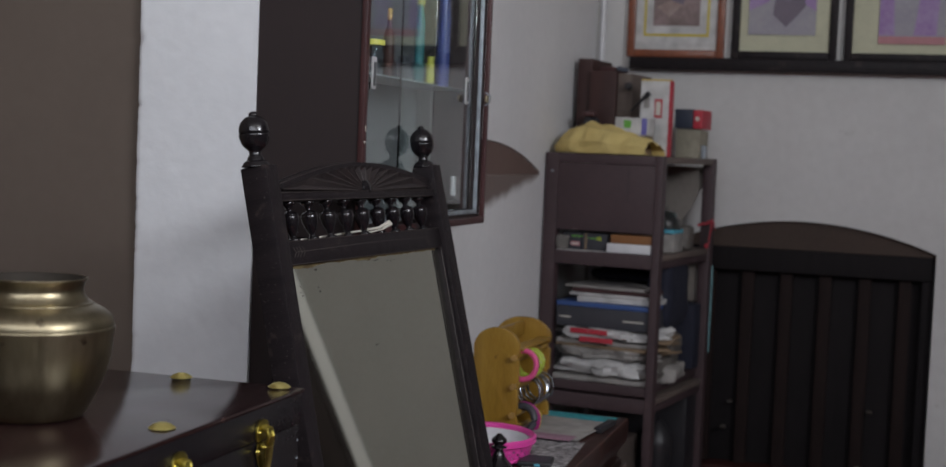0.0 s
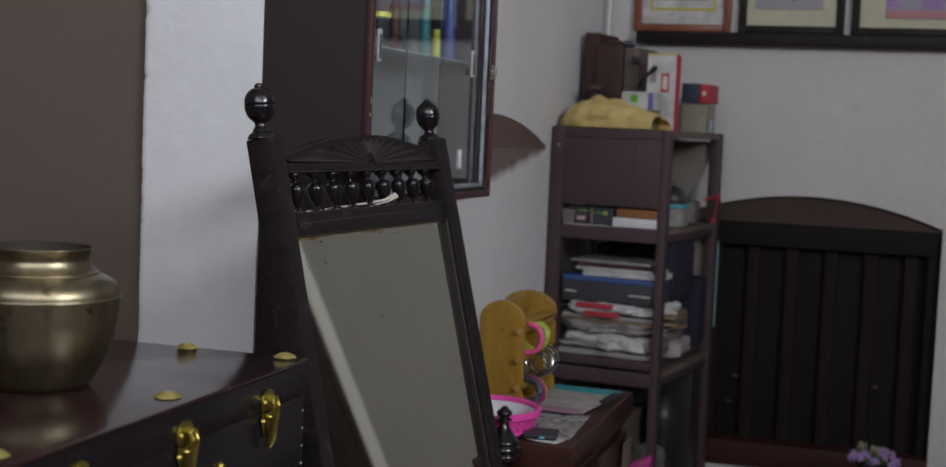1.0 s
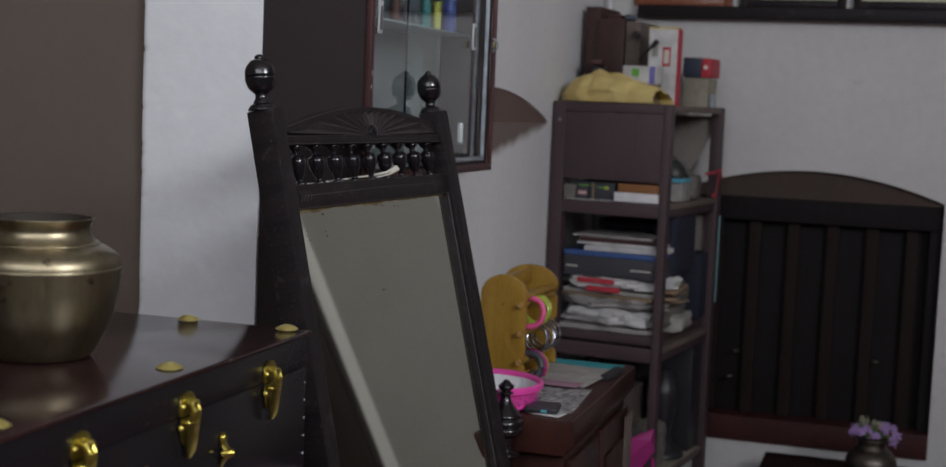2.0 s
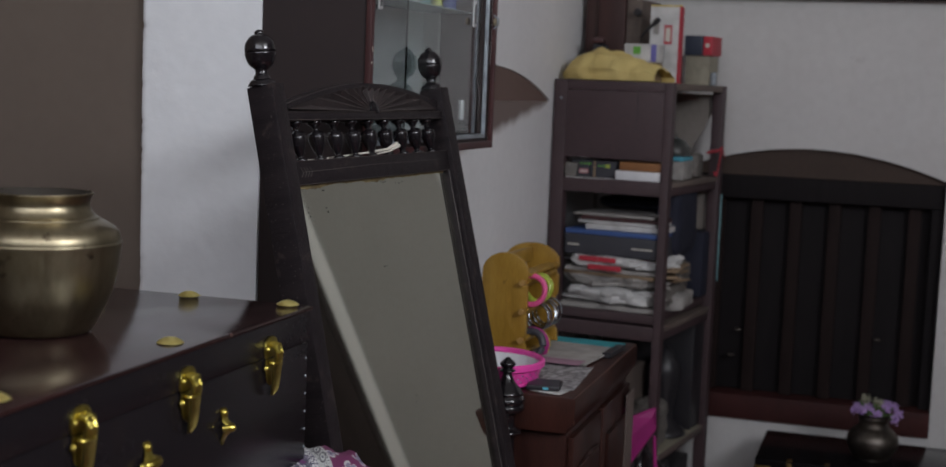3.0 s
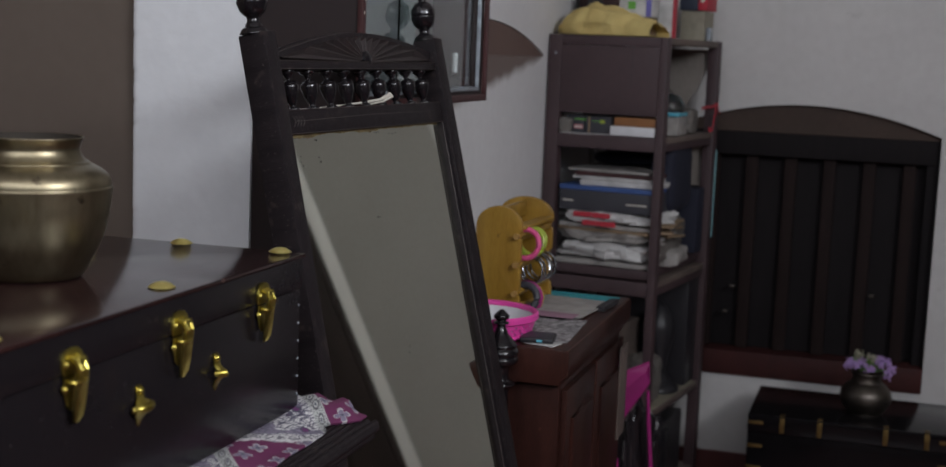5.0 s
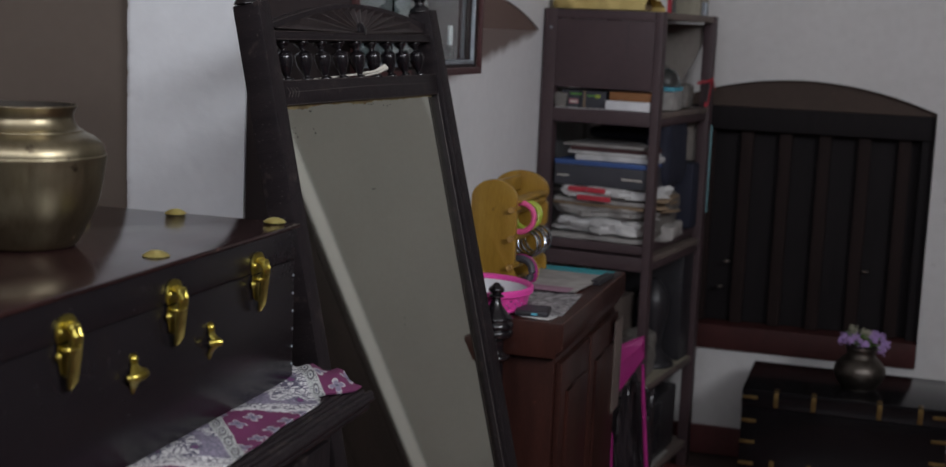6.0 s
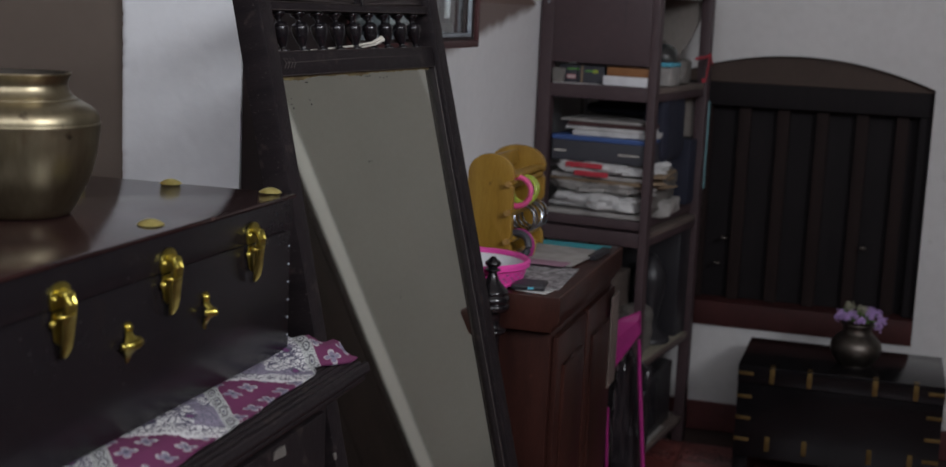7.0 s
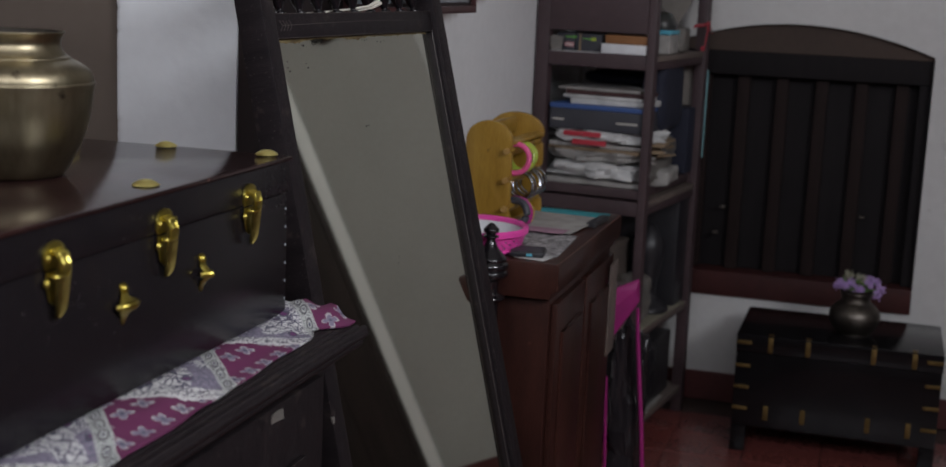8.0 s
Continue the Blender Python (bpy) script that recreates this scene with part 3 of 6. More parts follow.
# unseen walls behind the camera, each with a window opening; brown cuts bounced light
bm = wall_with_arch(-2.4, 5.0, 0, CEIL, [(-0.70, 2.4), (0.60, 2.4), (0.60, 3.45), (-0.70, 3.45)], 0.16)
bm.transform(upright_y(2.70))
structure("wall_east", bm, M_UNSEEN, "unseen wall with a window opening, dark brown to cut bounced light")
bm = wall_with_arch(-2.6, 2.6, 0, CEIL, [(-1.4, 2.15), (1.8, 2.15), (1.8, 3.45), (-1.4, 3.45)], 0.16)
bm.transform(upright_x(-1.65))
structure("wall_south", bm, M_UNSEEN, "unseen wall with a window opening, dark brown to cut bounced light")
structure("baseboard", box(WX, 2.5, WY - 0.012, WY - 0.001, 0, 0.11, 0.003), M_SKIRT, "dark red painted skirting along the wall", "skirting")
structure("trim", box(WX + 0.001, WX + 0.012, 2.0, WY - 0.013, 0, 0.11, 0.003), M_SKIRT, "dark red painted skirting along the wall", "skirting")


def window_bars():
    w = thing("window_1", (0, WY, SILL), "dark wooden barred window in an arched recess", "window", kind="structure")
    part("window_sill", box(WIN_X0 + 0.001, WIN_X1 - 0.001, WY - 0.012, WY + 0.2, SILL - 0.005, SILL + 0.085, 0.004), M_SILL, w, "dark red sill")
    hole = arch_outline(WIN_X0 + 0.001, WIN_X1 - 0.001, SPRING - 0.012, SPRING - 0.001, RISE - 0.001)
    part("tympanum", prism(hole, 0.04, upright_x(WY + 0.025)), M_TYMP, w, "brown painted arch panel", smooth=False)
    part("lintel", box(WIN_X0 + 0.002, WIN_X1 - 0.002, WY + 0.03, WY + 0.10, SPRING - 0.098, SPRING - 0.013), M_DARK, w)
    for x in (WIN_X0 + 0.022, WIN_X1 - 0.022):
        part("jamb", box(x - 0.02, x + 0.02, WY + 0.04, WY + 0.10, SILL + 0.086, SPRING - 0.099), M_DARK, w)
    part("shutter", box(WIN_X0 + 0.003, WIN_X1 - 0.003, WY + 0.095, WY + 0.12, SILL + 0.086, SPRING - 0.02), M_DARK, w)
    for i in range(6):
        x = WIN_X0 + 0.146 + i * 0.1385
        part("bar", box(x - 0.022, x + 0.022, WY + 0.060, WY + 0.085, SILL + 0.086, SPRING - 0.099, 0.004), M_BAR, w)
    for x, z in ((-0.442, 0.73), (0.055, 0.735), (-0.462, 0.633)):
        part("bolt", box(x - 0.010, x + 0.010, WY + 0.028, WY + 0.054, z - 0.004, z + 0.004, 0.002), M_VASE, w)


window_bars()


# ---- dark doorway further along the end wall, seen in the mirror ----
def doorway():
    d = thing("door_2", (1.5, WY, 0), "dark wooden door with a white painted frame", "door", kind="structure")
    x0, x1 = 1.18, 2.08
    part("leaf", box(x0, x1, WY - 0.008, WY - 0.001, 0.0, 2.05, 0.004), M_DOOR, d)
    for a in (x0 - 0.065, x1 + 0.001):
        part("frame_post", box(a, a + 0.064, WY - 0.004, WY - 0.0005, 0.0, 2.13, 0.004), M_GLOSSW, d, "white gloss painted frame")
    part("frame_head", box(x0, x1, WY - 0.004, WY - 0.0005, 2.051, 2.13, 0.004), M_GLOSSW, d)
    for k in range(4):
        part("plank", box(x0 + 0.03 + k * 0.22, x0 + 0.23 + k * 0.22, WY - 0.016, WY - 0.0085, 0.05, 2.0, 0.004), M_DOOR, d)


M_DOOR = mat("dark_door_wood", (0.046, 0.034, 0.032), 0.6, second=(0.030, 0.022, 0.021), scale=5, stretch=(6, 6, 0.8), bump=0.2, spec=0.2)
M_GLOSSW = mat("white_gloss_paint", (0.90, 0.90, 0.88), 0.4, scale=4, spread=0.04)
doorway()


# ---- pictures over the window ----
def ledge():
    t = thing("picture_ledge", (0, WY, 1.94), "black painted wooden picture ledge along the wall", "shelf")
    part("board", box(-0.86, 0.9, WY - 0.05, WY - 0.001, 1.945, 1.975, 0.004), M_EBONY, t)
    part("lip", box(-0.86, 0.9, WY - 0.058, WY - 0.0505, 1.94, 1.985, 0.003), M_EBONY, t)


ledge()


def picture(x0, x1, z0, h, frame_mat, label, ground, shapes, left, right, low, line=None):
    """A framed print; its shapes are outlines in fractions of the print's width and height."""
    t = thing("framed_picture", ((x0 + x1) / 2, WY, z0), label, "picture", "pictures on the ledge")
    y1 = WY - 0.004
    f = 0.028
    for a in (box(x0, x0 + f, y1 - 0.026, y1, z0, z0 + h, 0.005), box(x1 - f, x1, y1 - 0.026, y1, z0, z0 + h, 0.005),
              box(x0 + f, x1 - f, y1 - 0.026, y1, z0, z0 + f, 0.005), box(x0 + f, x1 - f, y1 - 0.026, y1, z0 + h - f, z0 + h, 0.005)):
        part("frame_rail", a, frame_mat, t)
    part("mount", box(x0 + f, x1 - f, y1 - 0.010, y1 - 0.004, z0 + f, z0 + h - f, 0), M_MOUNT if line is None else M_PAPER, t)
    if line:
        for g, material, y, name in ((0.035, line, 0.0115, "gilt_line"), (0.0265, M_PAPER, 0.0130, "inner_mount")):
            part(name, box(x0 + left - g, x1 - right + g, y1 - y, y1 - y + 0.0012, z0 + low - g * 1.1, z0 + h - low + g * 1.1, 0), material, t)
    a0, a1, b0, b1 = x0 + left, x1 - right, z0 + low, z0 + h - low
    part("print", box(a0, a1, y1 - 0.0155, y1 - 0.0132, b0, b1, 0), ground, t, "faded pastel print")
    for k, (outline, material) in enumerate(shapes):
        part("shape", prism([(a0 + (a1 - a0) * u, b0 + (b1 - b0) * v) for u, v in outline], 0.0004, upright_x(y1 - 0.0162 - 0.0006 * k)), material, t, smooth=False)
    return t


M_PALE2 = mat("faded_mauve_print", (0.30, 0.22, 0.22), 0.6, second=(0.14, 0.10, 0.09), scale=12)
M_VIOLET = plain("dull_violet_print", (0.16, 0.13, 0.17), 0.6)
M_ROSE = plain("rose_print", (0.45, 0.20, 0.22), 0.6)
M_LILAC = mat("violet_wash_print", (0.27, 0.15, 0.36), 0.6, second=(0.36, 0.27, 0.44), scale=10)
M_ASH = mat("pale_ash_print", (0.34, 0.325, 0.35), 0.6, second=(0.27, 0.25, 0.30), scale=9)
M_DUST = mat("dusty_pink_print", (0.36, 0.28, 0.25), 0.6, second=(0.24, 0.16, 0.15), scale=14)
picture(-0.878, -0.522, 1.986, 0.46, M_PFRAME, "orange-brown wooden frame with white mount and faded print", M_PALE2,
        [([(0.06, 0.30), (0.34, 0.14), (0.62, 0.34), (0.40, 0.42)], M_DUST), ([(0.38, 0.40), (0.62, 0.34), (0.78, 0.62), (0.50, 0.80)], M_VIOLET)], 0.0935, 0.0935, 0.116, M_GILT)
picture(-0.496, -0.126, 1.986, 0.46, M_EBONY, "black wooden frame with cream mount and lilac print", M_ASH,
        [([(0.0, 0.30), (0.30, 0.42), (0.34, 1.0), (0.0, 1.0)], M_LILAC), ([(1.0, 0.30), (1.0, 1.0), (0.80, 1.0), (0.76, 0.42)], M_LILAC), ([(0.56, 0.10), (0.84, 0.36), (0.80, 0.66), (0.42, 0.66), (0.36, 0.26)], M_VIOLET)], 0.057, 0.077, 0.088)
picture(-0.102, 0.30, 1.986, 0.46, M_EBONY, "black wooden frame with cream mount and rose print", M_ASH,
        [([(0.0, 0.09), (0.24, 0.09), (0.20, 0.62), (0.0, 0.74)], M_LILAC), ([(0.52, 0.09), (0.86, 0.09), (0.90, 0.66), (0.60, 0.52)], M_LILAC), ([(0.0, 0.0), (1.0, 0.0), (1.0, 0.08), (0.0, 0.08)], M_ROSE)], 0.115, 0.062, 0.062)
solo("conduit", tube([(WX + 0.028, WY - 0.02, 0.12), (WX + 0.028, WY - 0.02, CEIL - 0.002)], 0.011), M_WHITEP, "white painted plastic cable conduit in the corner", "conduit", at=(WX + 0.028, WY - 0.02, 0.12))


# ---- wall cabinet ----
CX0, CX1, CY0, CY1, CZ0, CZ1 = -0.998, -0.815, 1.915, 2.692, 1.447, 2.45


def cabinet():
    t = thing("wall_cabinet", (WX, (CY0 + CY1) / 2, CZ0), "dark brown wall cabinet with sliding glass doors", "cabinet")
    e = 0.018
    part("side_panel", prism([(PX + 0.001, 1.8815), (CX1 - 0.0125, CY0), (CX1 - 0.0125, CY0 + e), (PX + 0.001, CY0 + e)], CZ1 - CZ0 + 0.007, Matrix.Translation((0, 0, CZ0 - 0.007))), M_CAB, t, smooth=False)
    part("side_panel", box(CX0, CX1 - 0.0125, CY1 - e, CY1, CZ0, CZ1, 0.002), M_CAB, t)
    part("bottom_panel", box(CX0, CX1 - 0.0125, CY0 + e, CY1 - e, CZ0, CZ0 + e, 0.002), M_CAB, t)
    part("top_panel", box(CX0, CX1 - 0.022, CY0 + e, CY1 - e, CZ1 - e, CZ1, 0.002), M_CAB, t)
    part("back_panel", box(CX0, CX0 + 0.006, CY0 + e, CY1 - e, CZ0 + e, CZ1 - e, 0), M_CAB_IN, t, "grey inside")
    part("shelf", box(CX0 + 0.007, CX1 - 0.06, CY0 + e, CY1 - e, 1.7475, 1.751, 0.001), M_GLASS2, t, "glass shelf")
    part("shelf", box(CX0 + 0.007, CX1 - 0.06, CY0 + e, CY1 - e, 2.08, 2.086, 0.001), M_GLASS2, t, "glass shelf")
    # face frame
    a, b = CX1 - 0.012, CX1
    part("frame_stile", box(a, b, CY0 - 0.004, CY0 + 0.012, CZ0 - 0.004, CZ1, 0.003), M_CABF, t, "chipped maroon stile")
    part("frame_stile", box(a, b, CY1 - 0.005, CY1 + 0.004, CZ0 - 0.004, CZ1, 0.003), M_CABF, t, "chipped maroon stile")
    part("frame_rail", box(a, b, CY0 + 0.0125, CY1 - 0.0055, CZ0 - 0.004, CZ0 + 0.012, 0.003), M_CABF, t)
    part("frame_rail", box(a, b, CY0 + 0.0125, CY1 - 0.0055, CZ1 - 0.03, CZ1, 0.003), M_CABF, t)
    part("track", crumple(box(a - 0.010, a - 0.001, CY1 - 0.022, CY1 - 0.006, CZ0 + 0.013, CZ1 - 0.03, 0.002), 0.001, 40), M_STEEL, t, "grey aluminium track")
    part("track", box(a - 0.02, a - 0.001, CY0 + 0.018, CY1 - 0.023, CZ0 + 0.0185, CZ0 + 0.027, 0.002), M_STEEL, t, "grey aluminium track")
    g0, g1 = CZ0 + 0.0275, CZ1 - 0.031
    for (y0, y1, x) in ((CY0 + 0.018, 2.36, a - 0.012), (2.17, CY1 - 0.0235, a - 0.0195)):
        g = part("glass_door", box(x - 0.002, x + 0.002, y0, y1, g0, g1, 0.0008, 1), M_GLASS, t, "clear sliding glass pane")
        g.visible_shadow = False
    for y, x in ((2.000, a - 0.0098), (2.605, a - 0.0173)):
        pull = part("finger_pull", box(x, x + 0.004, y - 0.010, y + 0.010, 1.715, 1.775, 0.002), M_PULL, t, "white plastic finger pull")
        part("recess", box(x + 0.0041, x + 0.0046, y - 0.0055, y + 0.0055, 1.721, 1.765, 0), M_CAB_IN, pull)
    part("clasp", box(b, b + 0.006, CY1 - 0.035, CY1 - 0.002, 1.722, 1.738, 0.003), M_POT, t, "dull brass hasp")
    part("staple", tube([(b + 0.002, CY1 - 0.035, 1.715), (b + 0.012, CY1 - 0.035, 1.722), (b + 0.012, CY1 - 0.035, 1.738), (b + 0.002, CY1 - 0.035, 1.745)], 0.002, 6), M_STEEL, t)
    for y, z in ((CY0 + 0.002, 1.604), (CY0 + 0.001, 1.616), (CY0 + 0.003, 1.640)):
        part("chip", crumple(box(b - 0.006, b + 0.0006, y - 0.0012, y + 0.0008, z - 0.0045, z + 0.0045, 0.0006), 0.003, 190, 1, z * 40), M_IVORY, t, "bare chip in the paint")


M_CAB_IN = mat("grey_board", (0.090, 0.095, 0.097), 0.7, second=(0.075, 0.079, 0.081), scale=3)
M_TEALD = plain("dark_teal_plastic", (0.012, 0.13, 0.14), 0.4)
M_BLUED = plain("dark_blue_plastic", (0.03, 0.045, 0.17), 0.4)
M_PULL = plain("greyed_plastic", (0.42, 0.42, 0.42), 0.4)
M_GLASS2 = mat("grey_shelf_edge", (0.20, 0.23, 0.23), 0.3, scale=8)
cabinet()


def bottle(x, y, z, r, h, body, cap, label, s=0.35, k=0.16):
    t = thing("bottle", (x, y, z), label, "bottle", "things in the cabinet")
    rows = [(0, 0), (r * 0.9, 0.0), (r, 0.006), (r, h * (0.71 - k)), (r * 0.92, h * (0.80 - k)), (r * s, h * (0.92 - k)), (r * s, h * (1 - k))]
    part("body", lathe(rows, 20, pose(x, y, z)), body, t)
    part("cap", lathe([(0, 0), (r * s * 1.25, 0), (r * s * 1.25, h * (k - 0.01)), (r * s, h * k), (0, h * k)], 16, pose(x, y, z + h * (1 - k))), cap, t)


bottle(-0.880, 2.640, CZ0 + 0.0185, 0.017, 0.084, M_BOTTLE, M_PULL, "small clear glass bottle with a pale cap", 0.30, 0.52)
bottle(-0.90, 2.155, 1.7515, 0.020, 0.068, M_BOTTLE, M_YELLOW, "small clear jar with a yellow cap", 0.9)
bottle(-0.91, 2.445, 1.7515, 0.0115, 0.20, M_TEALD, M_YELLOW, "slim teal bottle with a yellow cap", 0.6)
bottle(-0.895, 2.480, 1.7515, 0.009, 0.060, M_YELLOW, M_YELLOW, "small yellow bottle on the glass shelf", 0.7)
bottle(-0.92, 2.648, 1.7515, 0.0155, 0.27, M_BLUED, M_BLUE, "tall blue spray bottle with a violet cap", 0.8)
solo("carton", box(-0.93, -0.905, 2.372, 2.398, 1.7515, 1.805, 0.002), M_GREYB, "small dark grey carton on the glass shelf", "box", "things in the cabinet", at=(-0.91, 2.385, 1.7515))

solo("card_box", box(-0.985, -0.955, 2.0, 2.60, 1.7515, 1.80, 0.002), M_GREYB, "dark flat box at the back of the glass shelf", "box", "things in the cabinet", at=(-0.97, 2.3, 1.7515))
bottle(-0.94, 2.345, 1.7515, 0.0125, 0.15, M_MAHOG, M_OCHRE, "small brown bottle with an ochre cap", 0.35)

# dark door leaf under the cabinet
d = thing("door_1", (WX + 0.02, 2.1, 0), "dark brown wooden door leaf with an iron hinge", "door", kind="structure")
part("leaf", box(PX + 0.001, WX + 0.035, 1.884, 1.934, 0.0, CZ0 - 0.008, 0.003), M_CAB, d)
part("leaf", box(WX + 0.001, WX + 0.035, 1.935, 2.28, 0.0, CZ0 - 0.008, 0.003), M_CAB, d)
for z in (1.22, 0.4):
    part("hinge", box(WX + 0.035, WX + 0.041, 1.90, 1.925, z - 0.05, z + 0.05, 0.002), M_BLACKP, d, "black iron hinge")


# ---- standing mirror ----
def dressing_mirror():
    lean, yaw = radians(13.2), radians(4.0)
    u = Vector((math.sin(yaw), math.cos(yaw), 0))
    n0 = Vector((math.cos(yaw), -math.sin(yaw), 0))
    v = Vector((0, 0, 1)) * math.cos(lean) - n0 * math.sin(lean)
    w = u.cross(v)
    p = Vector((-0.799, 1.58, 1.416))
    foot = p - v * (p.z / v.z)
    m = Matrix((u, v, w)).transposed().to_4x4()
    m.translation = foot
    H = p.z / v.z          # height of the glass's upper edge along the frame
    t = thing("dressing_mirror", (0, 0, 0), "tall black carved wooden mirror leaning back in its stand", "mirror", m=m)
    W = 0.606
    B = 0.40               # lower edge of the glass
    ps = 0.044             # post width

    def pt(name, bm, material, label="", parent=None, smooth=True):
        for q in bm.verts:      # the frame widens a little towards the floor
            k = H - q.co.y
            q.co.x += k * (-0.030 * (1 - q.co.x / W) + 0.004 * q.co.x / W)
        return part(name, bm, material, parent or t, label, smooth, True)

    # local: x across, y up the frame, z out of the glass
    for s, x0, ps, drop in ((0, -0.052, 0.037, 0.005), (1, W + 0.013, 0.041, 0.001)):
        post = pt("post", box(x0, x0 + ps, 0.0, H + 0.165 - drop, -0.033, 0.013, 0.003), M_EBONY)
        cx = (x0 + ps / 2) if s else -0.033
        prof = smooth_profile([(0.0, 0.0), (0.0205, 0.0), (0.0205, 0.004), (0.017, 0.009), (0.0105, 0.012), (0.0095, 0.018), (0.0115, 0.021),
                               (0.0190, 0.0285), (0.0232, 0.040), (0.0236, 0.0445), (0.0224, 0.0455), (0.0237, 0.0466), (0.0225, 0.0477), (0.0235, 0.0490), (0.0215, 0.060), (0.0140, 0.0695), (0.0075, 0.0725), (0.0070, 0.0755), (0.0040, 0.0785), (0.0, 0.0795)], 4)
        fin = lathe([(r, h + (drop if h > 0.011 else 0)) for r, h in prof], 28, Matrix.Translation((cx - 0.003, H + 0.1645 - drop, -0.013)) @ pose(0, 0, 0, -90 + 6, 0, 0) @ Matrix.Scale(1.03, 4))
        pt("finial", fin, M_EBONYG, "turned ball finial", post)
    # rails
    pt("rail", box(-0.0145, W + 0.0125, H, H + 0.0385, -0.024, 0.004, 0.004), M_EBONY)
    pt("rail", box(-0.0145, W + 0.0125, H + 0.1025, H + 0.116, -0.024, 0.006, 0.004), M_EBONY)
    pt("rail", box(-0.0145, W + 0.0125, B - 0.07, B, -0.024, 0.004, 0.004), M_EBONY)
    # bead round the glass
    pt("bead", box(W + 0.003, W + 0.0125, B, H, -0.020, 0.004, 0.003), M_EBONY)
    pt("bead", box(-0.0145, 0.002, B, H, -0.020, 0.002, 0.003), M_EBONY)
    # worn arrises, with their edge highlights painted in as paler tubes
    for x, z, y0, y1 in ((W + 0.0035, 0.0040, B, H), (0.0015, 0.0018, B, H)):
        pt("worn_highlight", tube([(x + 0.0004 * math.sin(k * 2.1), y0 + (y1 - y0) * k / 24, z) for k in range(25)], 0.0009, 6), M_WORN_GLINT, "worn brown edge with a painted highlight")
    for y in (H + 0.0005, H + 0.0380, H + 0.1030, H + 0.1155):
        pt("worn_highlight", tube([(-0.012 + (W + 0.022) * k / 16, y, 0.0040 if y < H + 0.1 else 0.0060) for k in range(17)], 0.0008, 6), M_WORN_GLINT, "worn brown edge with a painted highlight")
    # arched crest with a fan of scooped rays
    n = 20
    rise = lambda k: H + 0.130 + 0.011 * k + 0.035 * math.sin(math.pi * min(max(k, 0), 1))
    out = [(-0.0145, H + 0.1165), (W + 0.019, H + 0.1165)] + [(-0.0145 + (W + 0.0305) * (1 - i / n), rise(1 - i / n)) for i in range(n + 1)]
    crest = pt("crest", prism(out, 0.014, Matrix.Translation((0, 0, -0.022)), 0.003), M_EBONY)
    top = lambda x: rise(x / (W + 0.016))
    o = Vector((W / 2 + 0.02, H + 0.118))
    rays = 13
    tips = []
    for i in range(rays + 1):
        a = math.pi * (0.012 + 0.976 * i / rays)
        d = Vector((2.7 * math.cos(a), math.sin(a))).normalized()
        r1 = 0.012
        while o.y + d.y * r1 < top(o.x + d.x * r1) - 0.011 and 0.012 < o.x + d.x * r1 < W + 0.004:
            r1 += 0.001
        tips.append(o + d * r1)
    edge = []
    for a_, b_ in zip(tips, tips[1:]):
        bm = bmesh.new()
        mid = (a_ + b_) / 2
        out_ = mid + (mid - o).normalized() * 0.004
        edge += [a_, out_]
        q0 = bm.verts.new((o.x + (mid.x - o.x) * 0.04, o.y + (mid.y - o.y) * 0.04, -0.0020))
        qa, qb = bm.verts.new((a_.x, a_.y, -0.0012)), bm.verts.new((b_.x, b_.y, -0.0012))
        deep = o + (mid - o) * 0.86
        qm, qo = bm.verts.new((deep.x, deep.y, -0.0070)), bm.verts.new((out_.x, out_.y, -0.0012))
        for f in ((q0, qa, qm), (q0, qm, qb), (qa, qo, qm), (qm, qo, qb)):
            bm.faces.new(f)
        pt("ray", bm, M_RAY, "", crest, False)
    edge.append(tips[-1])
    # raised border between the fan and the arch
    bm = bmesh.new()
    strip = []
    for q in edge:
        x = min(max(o.x + (q.x - o.x) * 1.06, -0.010), W + 0.014)
        y = max(top(x) - 0.0025, q.y + 0.0005)
        strip.append([bm.verts.new(p) for p in ((q.x, q.y, -0.0080), (q.x, q.y, -0.0011), (x, y, -0.0011), (x, y, -0.0080))])
    for a_, b_ in zip(strip, strip[1:]):
        for k in range(3):
            bm.faces.new((a_[k], b_[k], b_[k + 1], a_[k + 1]))
    pt("border", bm, M_EBONY, "", crest, False)
    # worn ridges of the fan, their lit edges painted as paler tubes
    for a_ in tips:
        pt("worn_lit_ridge", tube([(o.x + (a_.x - o.x) * 0.1, o.y + (a_.y - o.y) * 0.1, -0.0018), ((a_.x + o.x) / 2, (a_.y + o.y) / 2, -0.0014), (a_.x, a_.y, -0.0010)], [0.0012, 0.0011, 0.0007], 6), M_WORN_GLINT, "worn brown edge with a painted highlight", crest)
    pt("worn_lit_ridge", tube([((W + 0.016) * (1 - i / n), rise(1 - i / n) - 0.002, -0.0078) for i in range(n + 1)], 0.0010, 6), M_WORN_GLINT, "worn brown edge with a painted highlight", crest)
    pt("boss", lathe([(0, 0.008), (0.008, 0.007), (0.014, 0.003), (0.015, -0.004)], 20, Matrix.Translation((W / 2 + 0.02, H + 0.1215, 0))), M_EBONYG, "", crest)
    # row of turned spindles
    prof = smooth_profile([(0.0118, 0), (0.0118, 0.003), (0.0068, 0.0055), (0.0058, 0.008), (0.0088, 0.014), (0.0134, 0.024), (0.0160, 0.034), (0.0164, 0.0395), (0.0152, 0.0412), (0.0160, 0.0428), (0.0148, 0.0440), (0.0112, 0.0465), (0.0062, 0.0485), (0.0052, 0.0510), (0.0080, 0.0555), (0.0132, 0.0600), (0.0134, 0.0640)], 4)
    for i in range(9):
        x = 0.042 + i * 0.066
